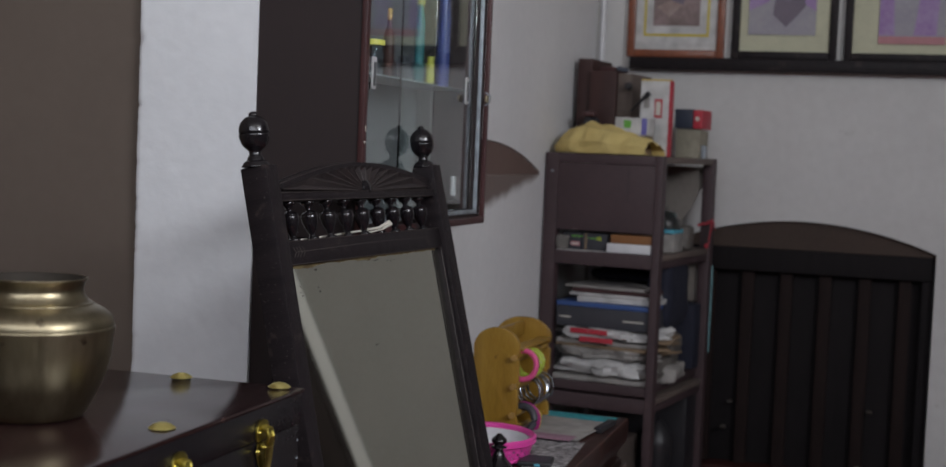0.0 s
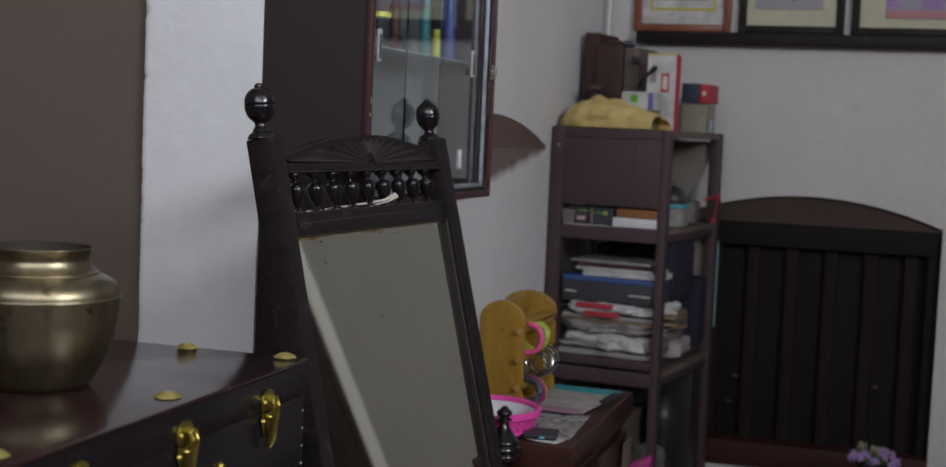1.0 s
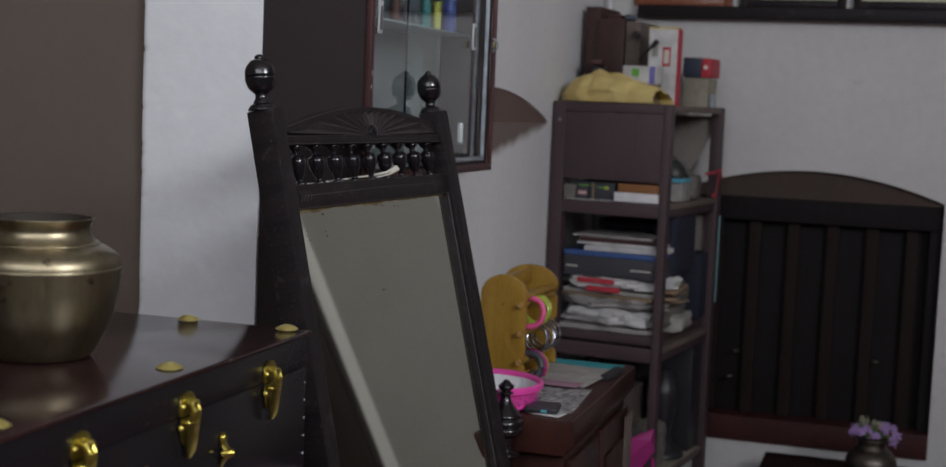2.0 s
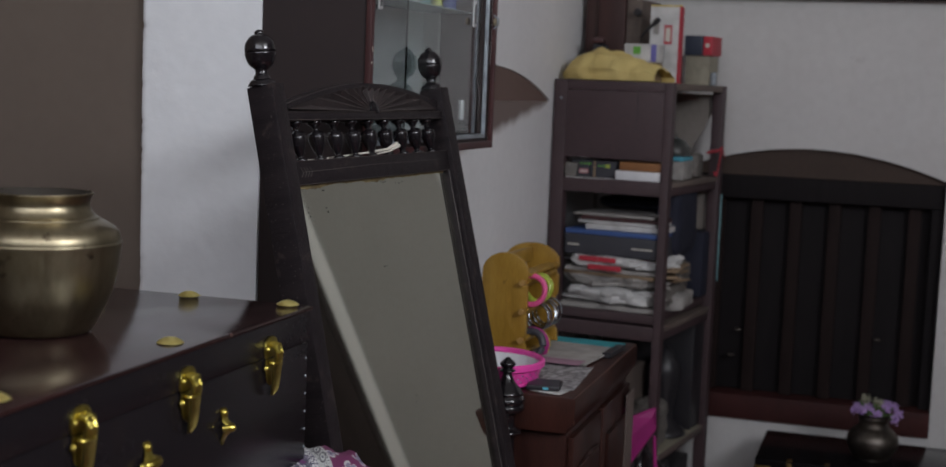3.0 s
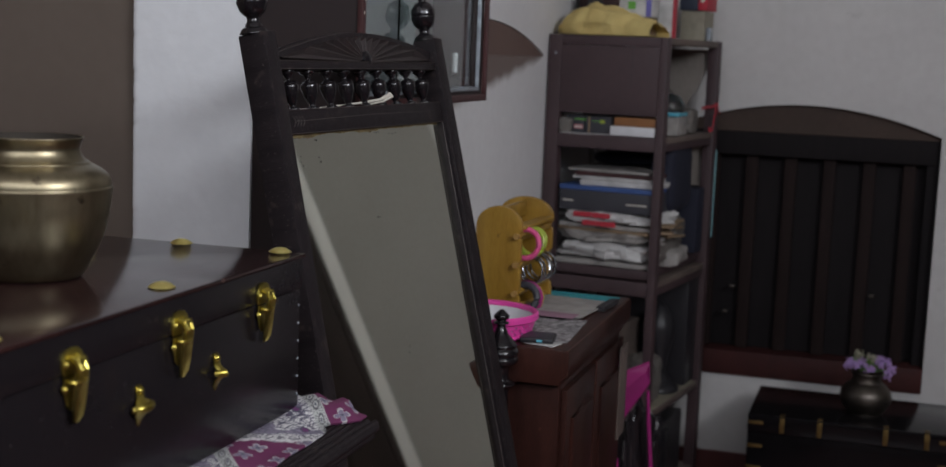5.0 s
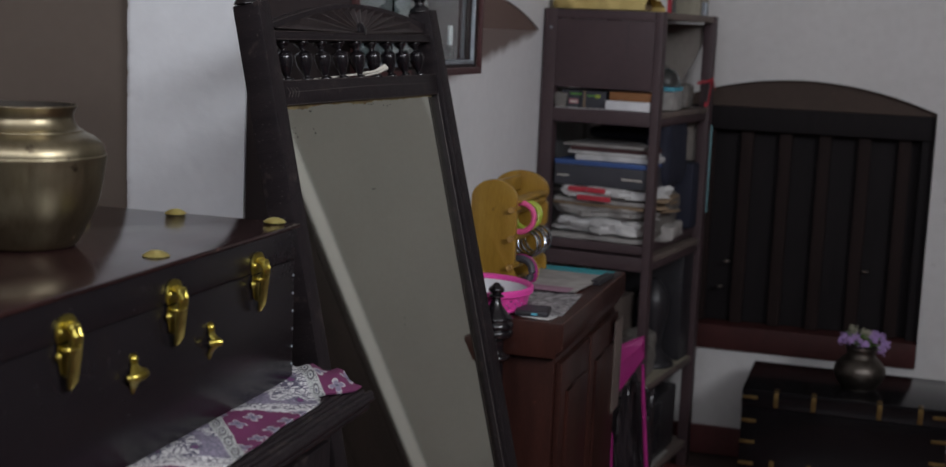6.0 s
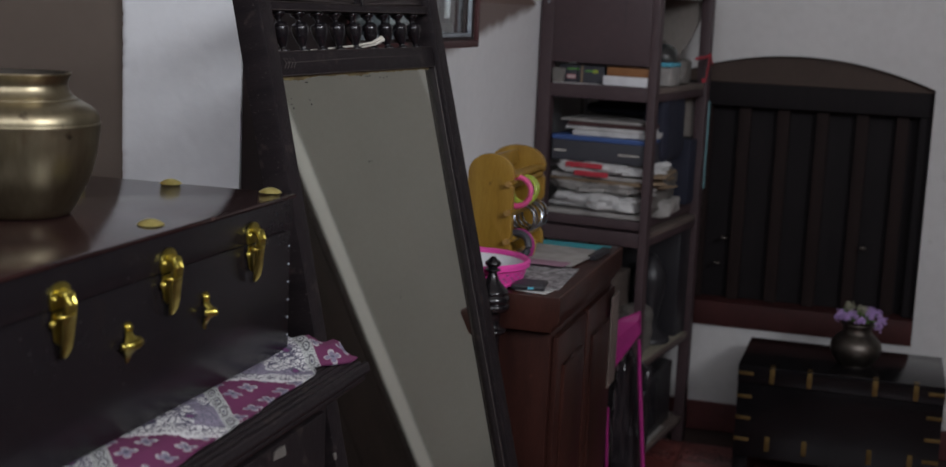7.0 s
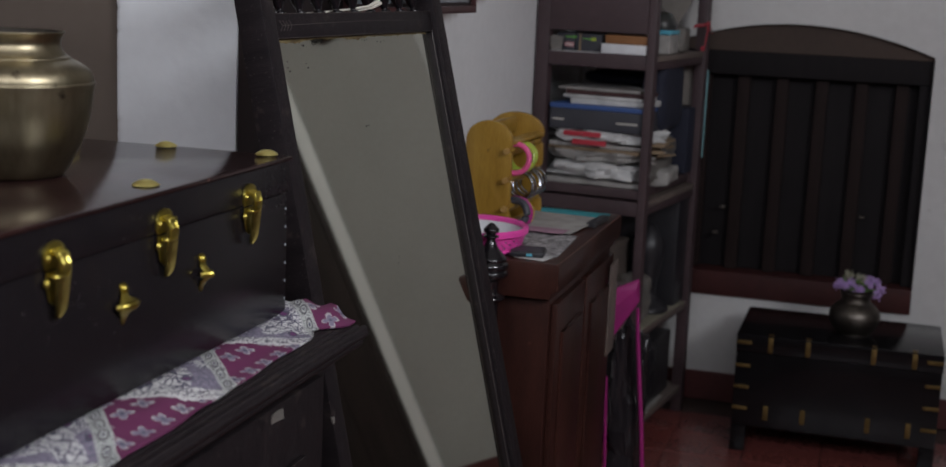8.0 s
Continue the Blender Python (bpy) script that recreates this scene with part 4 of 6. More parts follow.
        pt("spindle", lathe([(r * 0.90, h) for r, h in prof], 18, Matrix.Translation((x, H + 0.0385, -0.010)) @ pose(0, 0, 0, -90, 0, 0)), M_EBONYG)
    # scratched ornament on the rail
    for i in range(4):
        for sg in (-1, 1):
            x = 0.018 + i * 0.010
            pt("notch", tube([(x, H + 0.020, 0.0042), (x - 0.008, H + 0.020 + sg * 0.008, 0.0042)], 0.0006, 5), M_SCRATCH)
    pt("line", tube([(0.02, H + 0.020, 0.0042), (W * 0.5, H + 0.0235, 0.0042), (W - 0.03, H + 0.022, 0.0042)], 0.0005, 5), M_SCRATCH)
    pt("mirror_glass", box(-0.002, W + 0.004, B - 0.004, H + 0.004, -0.0085, -0.0045, 0), M_MIRROR, "old silvered glass with brown foxing", smooth=False)
    pt("back_board", box(-0.002, W + 0.004, B - 0.004, H + 0.004, -0.024, -0.0090, 0), M_EBONY)
    rng = random.Random(8)
    bm = bmesh.new()
    row = []
    for i in range(121):
        x = 0.004 + (W - 0.012) * i / 120
        dp = 0.002 + 0.006 * max(0, noise.noise(Vector((x * 9, 1, 0))) + 0.1) + 0.006 * abs(noise.noise(Vector((x * 70, 2, 0))))
        row.append((bm.verts.new((x, H - 0.0001, -0.0040)), bm.verts.new((x, H - dp, -0.0041))))
    for a_, b_ in zip(row, row[1:]):
        bm.faces.new((a_[0], b_[0], b_[1], a_[1]))
    pt("foxing", bm, M_FOX, "yellow-brown stain along the glass edge")
    for x, y in ((0.086, 0.011), (0.091, 0.0115), (0.03, 0.035), (0.033, 0.05), (0.028, 0.044), (0.09, 0.04), (0.094, 0.047), (0.31, 0.008), (0.319, 0.009), (0.328, 0.008), (0.37, 0.012), (0.385, 0.0135), (0.40, 0.012), (0.268, 0.155), (0.277, 0.155), (0.30, 0.40), (0.306, 0.39)):
        r = rng.uniform(0.0008, 0.0016)
        pt("speck", prism([(x + r * math.cos(k), H - y + r * math.sin(k)) for k in range(6)], 0.0004, Matrix.Translation((0, 0, -0.0044))), M_EBONY, "dark speck on the glass", smooth=False)
    # turned stand post, upright from the floor
    prof = smooth_profile([(0, 0), (0.034, 0), (0.034, 0.03), (0.020, 0.05), (0.015, 0.3), (0.018, 0.6), (0.014, 0.84), (0.016, 0.855), (0.022, 0.862), (0.022, 0.868), (0.014, 0.874), (0.0145, 0.900), (0.023, 0.908),
                           (0.026, 0.914), (0.0255, 0.921), (0.0235, 0.924), (0.026, 0.928), (0.0255, 0.936), (0.0225, 0.942), (0.0235, 0.947), (0.019, 0.956), (0.010, 0.972), (0.0062, 0.988), (0.0105, 0.991), (0.0105, 0.994), (0.0065, 0.997), (0.0105, 1.003), (0.0105, 1.009), (0.0055, 1.016), (0.003, 1.020), (0, 1.021)], 3)
    part("stand_post", lathe([(r * 1.5, h * 1.006) for r, h in prof], 28, pose(-0.656, 2.335, 0)), M_EBONYG, t, "turned stand post")
    # folded paper tucked behind the spindles
    pt("paper_slip", crumple(tube([(0.05, H + 0.0415, -0.028), (0.2, H + 0.0445, -0.028), (0.30, H + 0.0475, -0.016), (0.340, H + 0.0495, 0.004), (0.372, H + 0.0565, 0.010)], [0.0015, 0.002, 0.0022, 0.0028, 0.0045], 6), 0.003, 60), M_IVORY, "pale twisted paper")
    pt("paper_slip", crumple(tube([(0.30, H + 0.0415, 0.002), (0.345, H + 0.0445, 0.008), (0.376, H + 0.0525, 0.012)], [0.0012, 0.0018, 0.0036], 6), 0.002, 60), M_IVORY, "pale twisted paper")


M_SCRATCH = mat("scratched_wood", (0.075, 0.062, 0.058), 0.6)
# worn wood, paler to carry the painted edge highlights
M_WORN_GLINT = mat("worn_lit_edge", (0.060, 0.046, 0.043), 0.5, second=(0.024, 0.0185, 0.0185), scale=24)
M_RAY = mat("carved_dark_wood", (0.036, 0.027, 0.027), 0.45, second=(0.017, 0.013, 0.0135), scale=20, bump=0.25, bump_scale=120, spec=0.4, dust=(0.085, 0.072, 0.068), dust_at=0.66)
M_FOX = mat("brown_foxing", (0.20, 0.155, 0.07), 0.6, second=(0.10, 0.07, 0.03), scale=30)
dressing_mirror()

# ---- sideboard, cloth, trunk and pot ----
SBX, SBZ = -0.535, 1.062
SB0, SB1 = 0.10, 1.31


def sideboard():
    t = thing("sideboard", (-0.8, 0.7, 0), "black wooden sideboard with a reeded top edge", "sideboard")
    # reeded edge: an outline in x and z pulled along y
    out = [(-1.09, SBZ - 0.034), (SBX - 0.030, SBZ - 0.034)]
    for i in range(2):
        z0 = SBZ - 0.031 + i * 0.0125
        for k in range(6):
            a = -math.pi / 2 + math.pi * k / 5
            out.append((SBX - 0.012 + i * 0.007 + 0.005 * math.cos(a), z0 + 0.006 + 0.0055 * math.sin(a)))
    for i in range(5):
        x0 = SBX - 0.001 - i * 0.0115
        for k in range(6):
            a = math.pi * k / 5
            out.append((x0 - 0.0055 + 0.005 * math.cos(a), SBZ - 0.007 - i * 0.0004 + 0.005 * math.sin(a)))
    out += [(SBX - 0.06, SBZ - 0.004), (-1.09, SBZ - 0.004)]
    m = Matrix(((1, 0, 0, 0), (0, 0, -1, SB1), (0, 1, 0, 0), (0, 0, 0, 1)))
    part("top", prism(out, SB1 - SB0, m), M_EBONY, t, "reeded black top")
    part("body", box(-1.07, SBX - 0.045, SB0 + 0.03, SB1 - 0.04, 0.10, SBZ - 0.035, 0.004), M_EBONY, t)
    x = SBX - 0.045
    for y0 in (0.16, 0.72):
        part("door", box(x, x + 0.012, y0, y0 + 0.52, 0.16, SBZ - 0.055, 0.004), M_EBONY, t)
        part("door_panel", box(x + 0.0125, x + 0.020, y0 + 0.07, y0 + 0.45, 0.24, SBZ - 0.14, 0.006), M_EBONY, t)
    for y0 in (SB0 + 0.03, SB1 - 0.11):
        for xx in (x - 0.06, -1.07):
            part("leg", box(xx, xx + 0.06, y0, y0 + 0.06, 0, 0.10, 0.004), M_EBONY, t)
    for y0, w, z0, h in ((1.078, 0.030, 0.988, 0.013), (1.270, 0.006, 0.931, 0.010)):
        part("paper_scrap", crumple(box(x + 0.0125, x + 0.0145, y0, y0 + w, z0, z0 + h, 0), 0.003, 60, 2), M_BAGD, t, "torn pale paper scrap")


sideboard()


def cloth():
    bm = bmesh.new()
    nx, ny = 44, 110
    grid = []
    for i in range(nx + 1):
        row = []
        for j in range(ny + 1):
            a, b = i / nx, j / ny
            x = -1.02 + (0.452 - 0.02 * math.sin(b * 9) * 0.3) * a
            far = 1.348 - 0.50 * max(0, x + 0.64)      # the end is cut on the slant
            y = 0.14 + (far - 0.14) * b - 0.03 * (1 - a) * b
            edge = min(1, (1 - a) * 10, (1 - b) * 26)
            z = SBZ + 0.0035 + 0.0055 * edge
            p = Vector((x * 16, y * 16, 0.3))
            z += (0.0045 * noise.noise(p) + 0.003 * noise.noise(p * 2.3)) * (0.4 if x < -0.63 and y < 1.28 else 1)
            if y > 1.28:      # loose end with folds
                z += 0.012 * max(0, noise.noise(Vector((x * 22, y * 9, 2.0)))) * min(1, (y - 1.28) * 25)
            if y > 1.22 and a > 0.5:      # end pushed up in folds that run to the corner
                k = min(1, (y - 1.22) / (far - 1.22))
                lift = math.sin(math.pi * min(1, k * 0.86)) ** 1.2
                z += min(1, (a - 0.5) * 6) * (0.007 * lift + 0.0040 * k * (1 + math.sin(x * 150 + y * 60)) + 0.004 * k * noise.noise(Vector((x * 60, y * 60, 1.0))))
            x += 0.004 * noise.noise(Vector((3.1, y * 14, 0)))
            x += 0.016 * a * max(0, min(1, (y - 1.262) / 0.03))
            x -= 0.018 * a * a * math.exp(-((y - 1.248) / 0.022) ** 2)      # the edge draws back before the loose end
            if a > 0.93:
                z -= 0.010 * (a - 0.93) / 0.07
            row.append(bm.verts.new((x, y, max(z, SBZ + 0.002))))
        grid.append(row)
    for i in range(nx):
        for j in range(ny):
            bm.faces.new((grid[i][j], grid[i + 1][j], grid[i + 1][j + 1], grid[i][j + 1]))
    rim = [grid[nx][j].co.copy() + Vector((0, 0, -0.0012)) for j in range(ny + 1)]
    end = [grid[i][ny].co.copy() + Vector((0, 0, -0.0012)) for i in range(nx // 2, nx + 1)]
    r = bmesh.ops.extrude_face_region(bm, geom=bm.faces[:])
    for v in r["geom"]:
        if isinstance(v, bmesh.types.BMVert):
            v.co.z -= 0.0035
    t = thing("table_runner", (-0.8, 0.7, SBZ), "maroon and white block-printed cotton cloth under the trunk", "cloth")
    part("cloth", bm, M_CLOTH, t)
    part("hem", tube(rim, 0.0014, 6), M_CLOTH, t)
    part("hem", tube(end, 0.0014, 6), M_CLOTH, t)


cloth()
POTX, POTY = -0.833, 0.954
TX, TZ0, TZ1, TY0, TY1 = -0.64, 1.0745, 1.283, 0.615, 1.275


def dome(r, h, n=20):
    return [(r * (1 - k / 8), h * (1 - (1 - k / 8) ** 2.2)) for k in range(8)] + [(0, h)]


def trunk():
    t = thing("trunk", (TX - 0.17, (TY0 + TY1) / 2, TZ0), "dark varnished wooden trunk with brass latches, closed", "trunk")
    xb = TX - 0.345
    zl = TZ1 - 0.047
    part("body", box(xb, TX, TY0, TY1, TZ0, zl - 0.0004, 0.003), M_TRUNKF, t)
    part("lid", box(xb - 0.001, TX + 0.002, TY0 - 0.002, TY1 + 0.002, zl + 0.0004, TZ1 - 0.006, 0.0025), M_TRUNKF, t)
    part("lid_top", box(xb - 0.004, TX + 0.005, TY0 - 0.005, TY1 + 0.005, TZ1 - 0.0055, TZ1, 0.0027), M_TRUNK, t, "glossy reddish brown lid top")
    for y in (TY0 + 0.031, (TY0 + TY1) / 2 + 0.013, TY1 - 0.010):
        for x in (TX - 0.026, TX - 0.172, TX - 0.318):
            if y < TY0 + 0.04 or y > TY1 - 0.02 or x == TX - 0.026:
                part("stud", lathe([(0, -0.0002), (0.0125, -0.0002), (0.0128, 0.0006), (0.0152, 0.0010)] + [(r, h + 0.0010) for r, h in dome(0.0152, 0.0062)[1:]], 28, pose(x, y, TZ1 + 0.0003)), M_STUD, t, "domed brass stud")

    def latch(y):
        z, f = zl, TX + 0.002
        m = Matrix(((0, 0, 1, f), (1, 0, 0, y), (0, 1, 0, z), (0, 0, 0, 1)))
        half = [(0.0140, 0.000), (0.0172, 0.006), (0.0175, 0.014), (0.0150, 0.0205), (0.0085, 0.0252), (0, 0.027)]
        l = part("latch", prism(half + [(-a, b) for a, b in half[-2::-1]], 0.0035, m, 0.0012), M_BRASS, t, "brass toggle latch")
        half = [(0.0125, -0.002), (0.0120, -0.016), (0.0080, -0.030), (0, -0.036)]
        part("plate", prism(half + [(-a, b) for a, b in half[-2::-1]], 0.0022, m, 0.0007), M_BRASS, l)
        # hollow lever, a long pointed channel that stands off the trunk at its upper end
        bm = bmesh.new()
        net = []
        for k in range(15):
            v = k / 14
            w = 0.0100 * (1 - 0.28 * v) * math.sqrt(max(0.0, 1 - max(0, (v - 0.66) / 0.35) ** 2)) + 0.0007
            row = []
            for q in range(9):
                u = (q - 4) / 4
                row.append(bm.verts.new((f + 0.0045 + 0.0050 * (1 - v) + 0.0042 * abs(u) ** 2.5 * min(1, (1 - v) * 5 + 0.3), y + 0.001 + u * w, z + 0.004 - 0.052 * v)))
            net.append(row)
        for a, b in zip(net, net[1:]):
            for q in range(8):
                bm.faces.new((a[q], a[q + 1], b[q + 1], b[q]))
        r = bmesh.ops.extrude_face_region(bm, geom=bm.faces[:])
        for v in r["geom"]:
            if isinstance(v, bmesh.types.BMVert):
                v.co.x -= 0.0022
        part("lever", bm, M_BRASST, l, "tarnished hollow lever")
        part("collar", tube([(f + 0.0075 + 0.0050 * math.cos(a) * 0.9, y + 0.001 + 0.0115 * math.sin(a), z - 0.006) for a in [2 * math.pi * k / 20 for k in range(20)]], 0.0021, 8, True), M_BRASS, l)
        part("tab", prism([(-0.0075, -0.004), (0.0075, -0.004), (0.0088, 0.012), (0.0060, 0.0170), (0.0015, 0.0150), (-0.0045, 0.0178), (-0.0085, 0.012)], 0.0018, m @ Matrix.Translation((0.001, 0.001, 0.0125)) @ pose(0, 0, 0, -6, 0, 0), 0.0005), M_BRASS, l, "upright brass tab")
        part("hook", tube([(f + 0.0030, y - 0.0040, z + 0.017), (f + 0.0095, y - 0.0040, z + 0.015), (f + 0.0135, y - 0.0035, z + 0.006), (f + 0.0110, y - 0.003, z - 0.003)], [0.0030, 0.0034, 0.0030, 0.0024], 8), M_BRASS, l)
        part("hook", tube([(f + 0.0030, y + 0.0060, z + 0.017), (f + 0.0095, y + 0.0060, z + 0.015), (f + 0.0135, y + 0.0055, z + 0.006), (f + 0.0110, y + 0.005, z - 0.003)], [0.0030, 0.0034, 0.0030, 0.0024], 8), M_BRASS, l)
        for dy, dz, rr in ((-0.0122, 0.0115, 0.0040), (0.0122, 0.0130, 0.0040), (-0.0140, -0.012, 0.0042), (0.0125, -0.012, 0.0036)):
            part("rivet", lathe([(rr, -0.001), (rr * 0.9, 0.0014), (rr * 0.6, 0.0030), (0, 0.0038)], 12, pose(f + 0.0032, y + dy, z + dz, 0, 90, 0)), M_BRASS, l)

    def handle_mount(y, wide):
        """A saddle for a carrying handle: two tabs with a loop that arches away from the trunk between them."""
        f, z = TX, 1.174
        tabs = ((0.0225, 0.0016, 0.0035), (0.0195, 0.0018, 0.0062), (0.0135, 0.0030, 0.0058), (0.0080, 0.0075, 0.0070), (0.0035, 0.0120, wide), (-0.0005, 0.0140, wide * 1.12), (-0.0045, 0.0125, wide), (-0.0085, 0.0080, wide * 0.72), (-0.0125, 0.0035, 0.0060), (-0.0165, 0.0018, 0.0045), (-0.0215, 0.0014, 0.0012))
        bm = bmesh.new()
        net = []
        for dz, out, w in tabs:
            net.append([bm.verts.new((f + out - 0.0035 * (u * u) * (out > 0.005), y + u * w, z + dz)) for u in (-1, -0.6, -0.2, 0.2, 0.6, 1)])
        for a, b in zip(net, net[1:]):
            for q in range(5):
                bm.faces.new((a[q], a[q + 1], b[q + 1], b[q]))
        bmesh.ops.recalc_face_normals(bm, faces=bm.faces[:])
        r = bmesh.ops.extrude_face_region(bm, geom=bm.faces[:])
        for v in r["geom"]:
            if isinstance(v, bmesh.types.BMVert):
                v.co.x -= 0.0016
        e = part("handle_mount", bm, M_BRASS, t, "brass handle mount")
        part("loop", tube([(f + 0.004, y - wide * 1.05, z - 0.0006), (f + 0.0100, y - wide * 0.6, z), (f + 0.0125, y, z), (f + 0.0100, y + wide * 0.6, z), (f + 0.004, y + wide * 1.05, z - 0.0006)], [0.0035, 0.0045, 0.0050, 0.0045, 0.0035], 12), M_BRASS, e)
        part("rivet", lathe([(0.0052, 0), (0.0045, 0.0028), (0.0025, 0.0045), (0, 0.0050)], 12, pose(f + 0.0018, y, z + 0.0165, 0, 90, 0)), M_BRASS, e)

    for y in (0.738, 0.945, 1.154):
        latch(y)
    handle_mount(0.865, 0.0165)
    handle_mount(1.036, 0.0070)
    for i in range(7):
        z = TZ0 + 0.02 + i * 0.024
        part("nail", lathe([(0.0022, 0), (0.0016, 0.001), (0, 0.0014)], 8, pose(TX - 0.0005, TY1 - 0.005, z, 0, 90, 0)), M_STEEL, t)


trunk()


def pot():
    c = (POTX, POTY, TZ1 + 0.001)
    t = thing("brass_pot", c, "old dull brass water pot on the trunk", "pot")
    body = smooth_profile([(0, 0.006), (0.040, 0.004), (0.054, 0.0), (0.060, 0.005), (0.067, 0.018), (0.078, 0.042), (0.085, 0.068), (0.0885, 0.094), (0.0894, 0.1005), (0.0893, 0.1025), (0.0882, 0.1036), (0.0880, 0.1065), (0.0868, 0.1112), (0.0838, 0.1160), (0.0785, 0.1205), (0.0725, 0.1240), (0.0672, 0.1266), (0.0648, 0.1282), (0.0645, 0.1292), (0.0630, 0.1300), (0.0600, 0.1320), (0.0562, 0.1365), (0.0542, 0.1410), (0.0538, 0.1445), (0.0548, 0.1490), (0.0566, 0.1530), (0.0578, 0.1548), (0.0582, 0.1562), (0.0574, 0.1570), (0.0562, 0.1568)], 5)
    inner = [(0.0560, 0.1567), (0.0548, 0.1535), (0.0528, 0.1490), (0.0520, 0.1440), (0.0530, 0.1390), (0.058, 0.130), (0.076, 0.114), (0.085, 0.10), (0.078, 0.05), (0.058, 0.012), (0, 0.010)]
    body, inner = ([(r * 1.025, h * 1.012) for r, h in q] for q in (body, inner))
    part("body", lathe(body, 72, pose(*c)), M_POT, t)
    part("inside", lathe(inner, 72, pose(*c)), M_POTIN, t, "dull inside with its shade painted dark")


pot()

# ---- desk and the things on it ----
DX1, DY0, DY1, DZ = -0.518, 2.375, 3.075, 0.945


def desk():
    t = thing("desk", (-0.75, 2.7, 0), "dark red mahogany desk with panelled doors", "desk")
    out = [(WX + 0.015, DZ - 0.078), (DX1 - 0.016, DZ - 0.078), (DX1 - 0.014, DZ - 0.066), (DX1 - 0.004, DZ - 0.060), (DX1, DZ - 0.045), (DX1, DZ - 0.008), (DX1 - 0.003, DZ - 0.002), (DX1 - 0.008, DZ), (WX + 0.015, DZ)]
    m = Matrix(((1, 0, 0, 0), (0, 0, -1, DY1), (0, 1, 0, 0), (0, 0, 0, 1)))
    part("top", prism(out, DY1 - DY0, m, 0.004), M_MAHOG, t)
    bx = DX1 - 0.022
    part("body", box(WX + 0.02, bx, DY0 + 0.025, DY1 - 0.02, 0.06, DZ - 0.079, 0.004), M_MAHOG, t)
    part("plinth", box(WX + 0.02, bx + 0.008, DY0 + 0.017, DY1 - 0.012, 0.0, 0.059, 0.004), M_MAHOG, t)
    for y0, y1 in ((DY0 + 0.04, 2.70), (2.715, DY1 - 0.035)):
        dr = part("door", box(bx + 0.0005, bx + 0.014, y0, y1, 0.08, DZ - 0.095, 0.003), M_MAHOG, t)
        pts = arch_outline(y0 + 0.05, y1 - 0.05, 0.15, DZ - 0.165, 0.0, 2)
        part("door_panel", prism(pts, 0.007, upright_y(bx + 0.0215), 0.003), M_MAHOG, dr)
        loop = [(bx + 0.0155, y, z) for y, z in pts]
        part("moulding", tube(loop, 0.005, 8, True), M_MAHOG, dr)
    # rubbed edges of the top, edge highlight painted in as paler tubes
    part("worn_highlight", tube([(DX1 - 0.0035, DY0 + 0.004 + (DY1 - DY0 - 0.008) * k / 20, DZ - 0.0022) for k in range(21)], 0.0014, 6), M_RUB_GLINT, t, "rubbed paler edge with a painted highlight")
    part("worn_highlight", tube([(DX1 - 0.30 + 0.296 * k / 12, DY0 + 0.0022, DZ - 0.0022) for k in range(13)], 0.0014, 6), M_RUB_GLINT, t, "rubbed paler edge with a painted highlight")
    part("worn_highlight", tube([(DX1 - 0.002, DY0 + 0.002, DZ - 0.006 - 0.05 * k / 6) for k in range(7)], 0.0014, 6), M_RUB_GLINT, t, "rubbed paler edge with a painted highlight")
    part("key_plate", box(-0.66, -0.65, DY0 + 0.023, DY0 + 0.0255, 0.70, 0.73, 0.001), M_STEEL, t)


M_RUB_GLINT = mat("rubbed_mahogany_highlight", (0.13, 0.062, 0.045), 0.4, second=(0.045, 0.017, 0.012), scale=18)
desk()


def sheet(name, x0, x1, y0, y1, z, h, rot, material, label, category="paper"):
    cx, cy = (x0 + x1) / 2, (y0 + y1) / 2
    bm = box(x0 - cx, x1 - cx, y0 - cy, y1 - cy, 0, h, 0.0004, 1)
    bm.transform(pose(cx, cy, z, 0, 0, rot))
    return solo(name, bm, material, label, category, at=(cx, cy, z))


M_PINKP = mat("faded_pink_paper", (0.36, 0.20, 0.27), 0.8, scale=12)
M_LACE = mat("grey_lace", (0.42, 0.40, 0.40), 0.8, second=(0.06, 0.055, 0.06), scale=70, bump=0.2)
sheet("teal_folder", -0.80, -0.545, 2.93, 3.045, DZ + 0.0005, 0.004, -4, M_TEAL, "flat teal paper folder on the desk", "folder")
sheet("newspaper", -0.82, -0.556, 2.715, 2.96, DZ + 0.005, 0.003, -6, M_GREYP, "grey folded newspaper lying on the desk", "newspaper")
sheet("pink_sheet", -0.74, -0.58, 2.68, 2.74, DZ + 0.0085, 0.001, -3, M_PINKP, "thin faded pink paper on a newspaper")
sheet("lace_mat", -0.72, -0.545, 2.44, 2.70, DZ + 0.0005, 0.002, 3, M_LACE, "grey patterned lace mat on the desk", "mat")
sheet("white_card", -0.62, -0.55, 2.395, 2.44, DZ + 0.0005, 0.002, -12, M_PAPER, "small white card on the desk edge", "card")
sheet("pen_case", -0.556, -0.536, 2.84, 2.97, DZ + 0.0005, 0.012, -4, M_BLACKP, "slim black case lying along the desk edge", "case")
ph = thing("phone", (-0.60, 2.425, DZ + 0.003), "black mobile phone lying on the desk", "phone", m=pose(-0.600, 2.43, DZ + 0.003, 0, 0, 8))
part("case", box(-0.036, 0.036, -0.03, 0.045, 0, 0.011, 0.004), M_BLACKP, ph, local=True)
part("screen", box(-0.031, 0.031, -0.026, 0.040, 0.0112, 0.0118, 0), M_GREYB, ph, local=True)
part("mark", box(0.000, 0.012, -0.0306, -0.0302, 0.003, 0.008, 0), M_CYAN, ph, "teal mark", local=True)


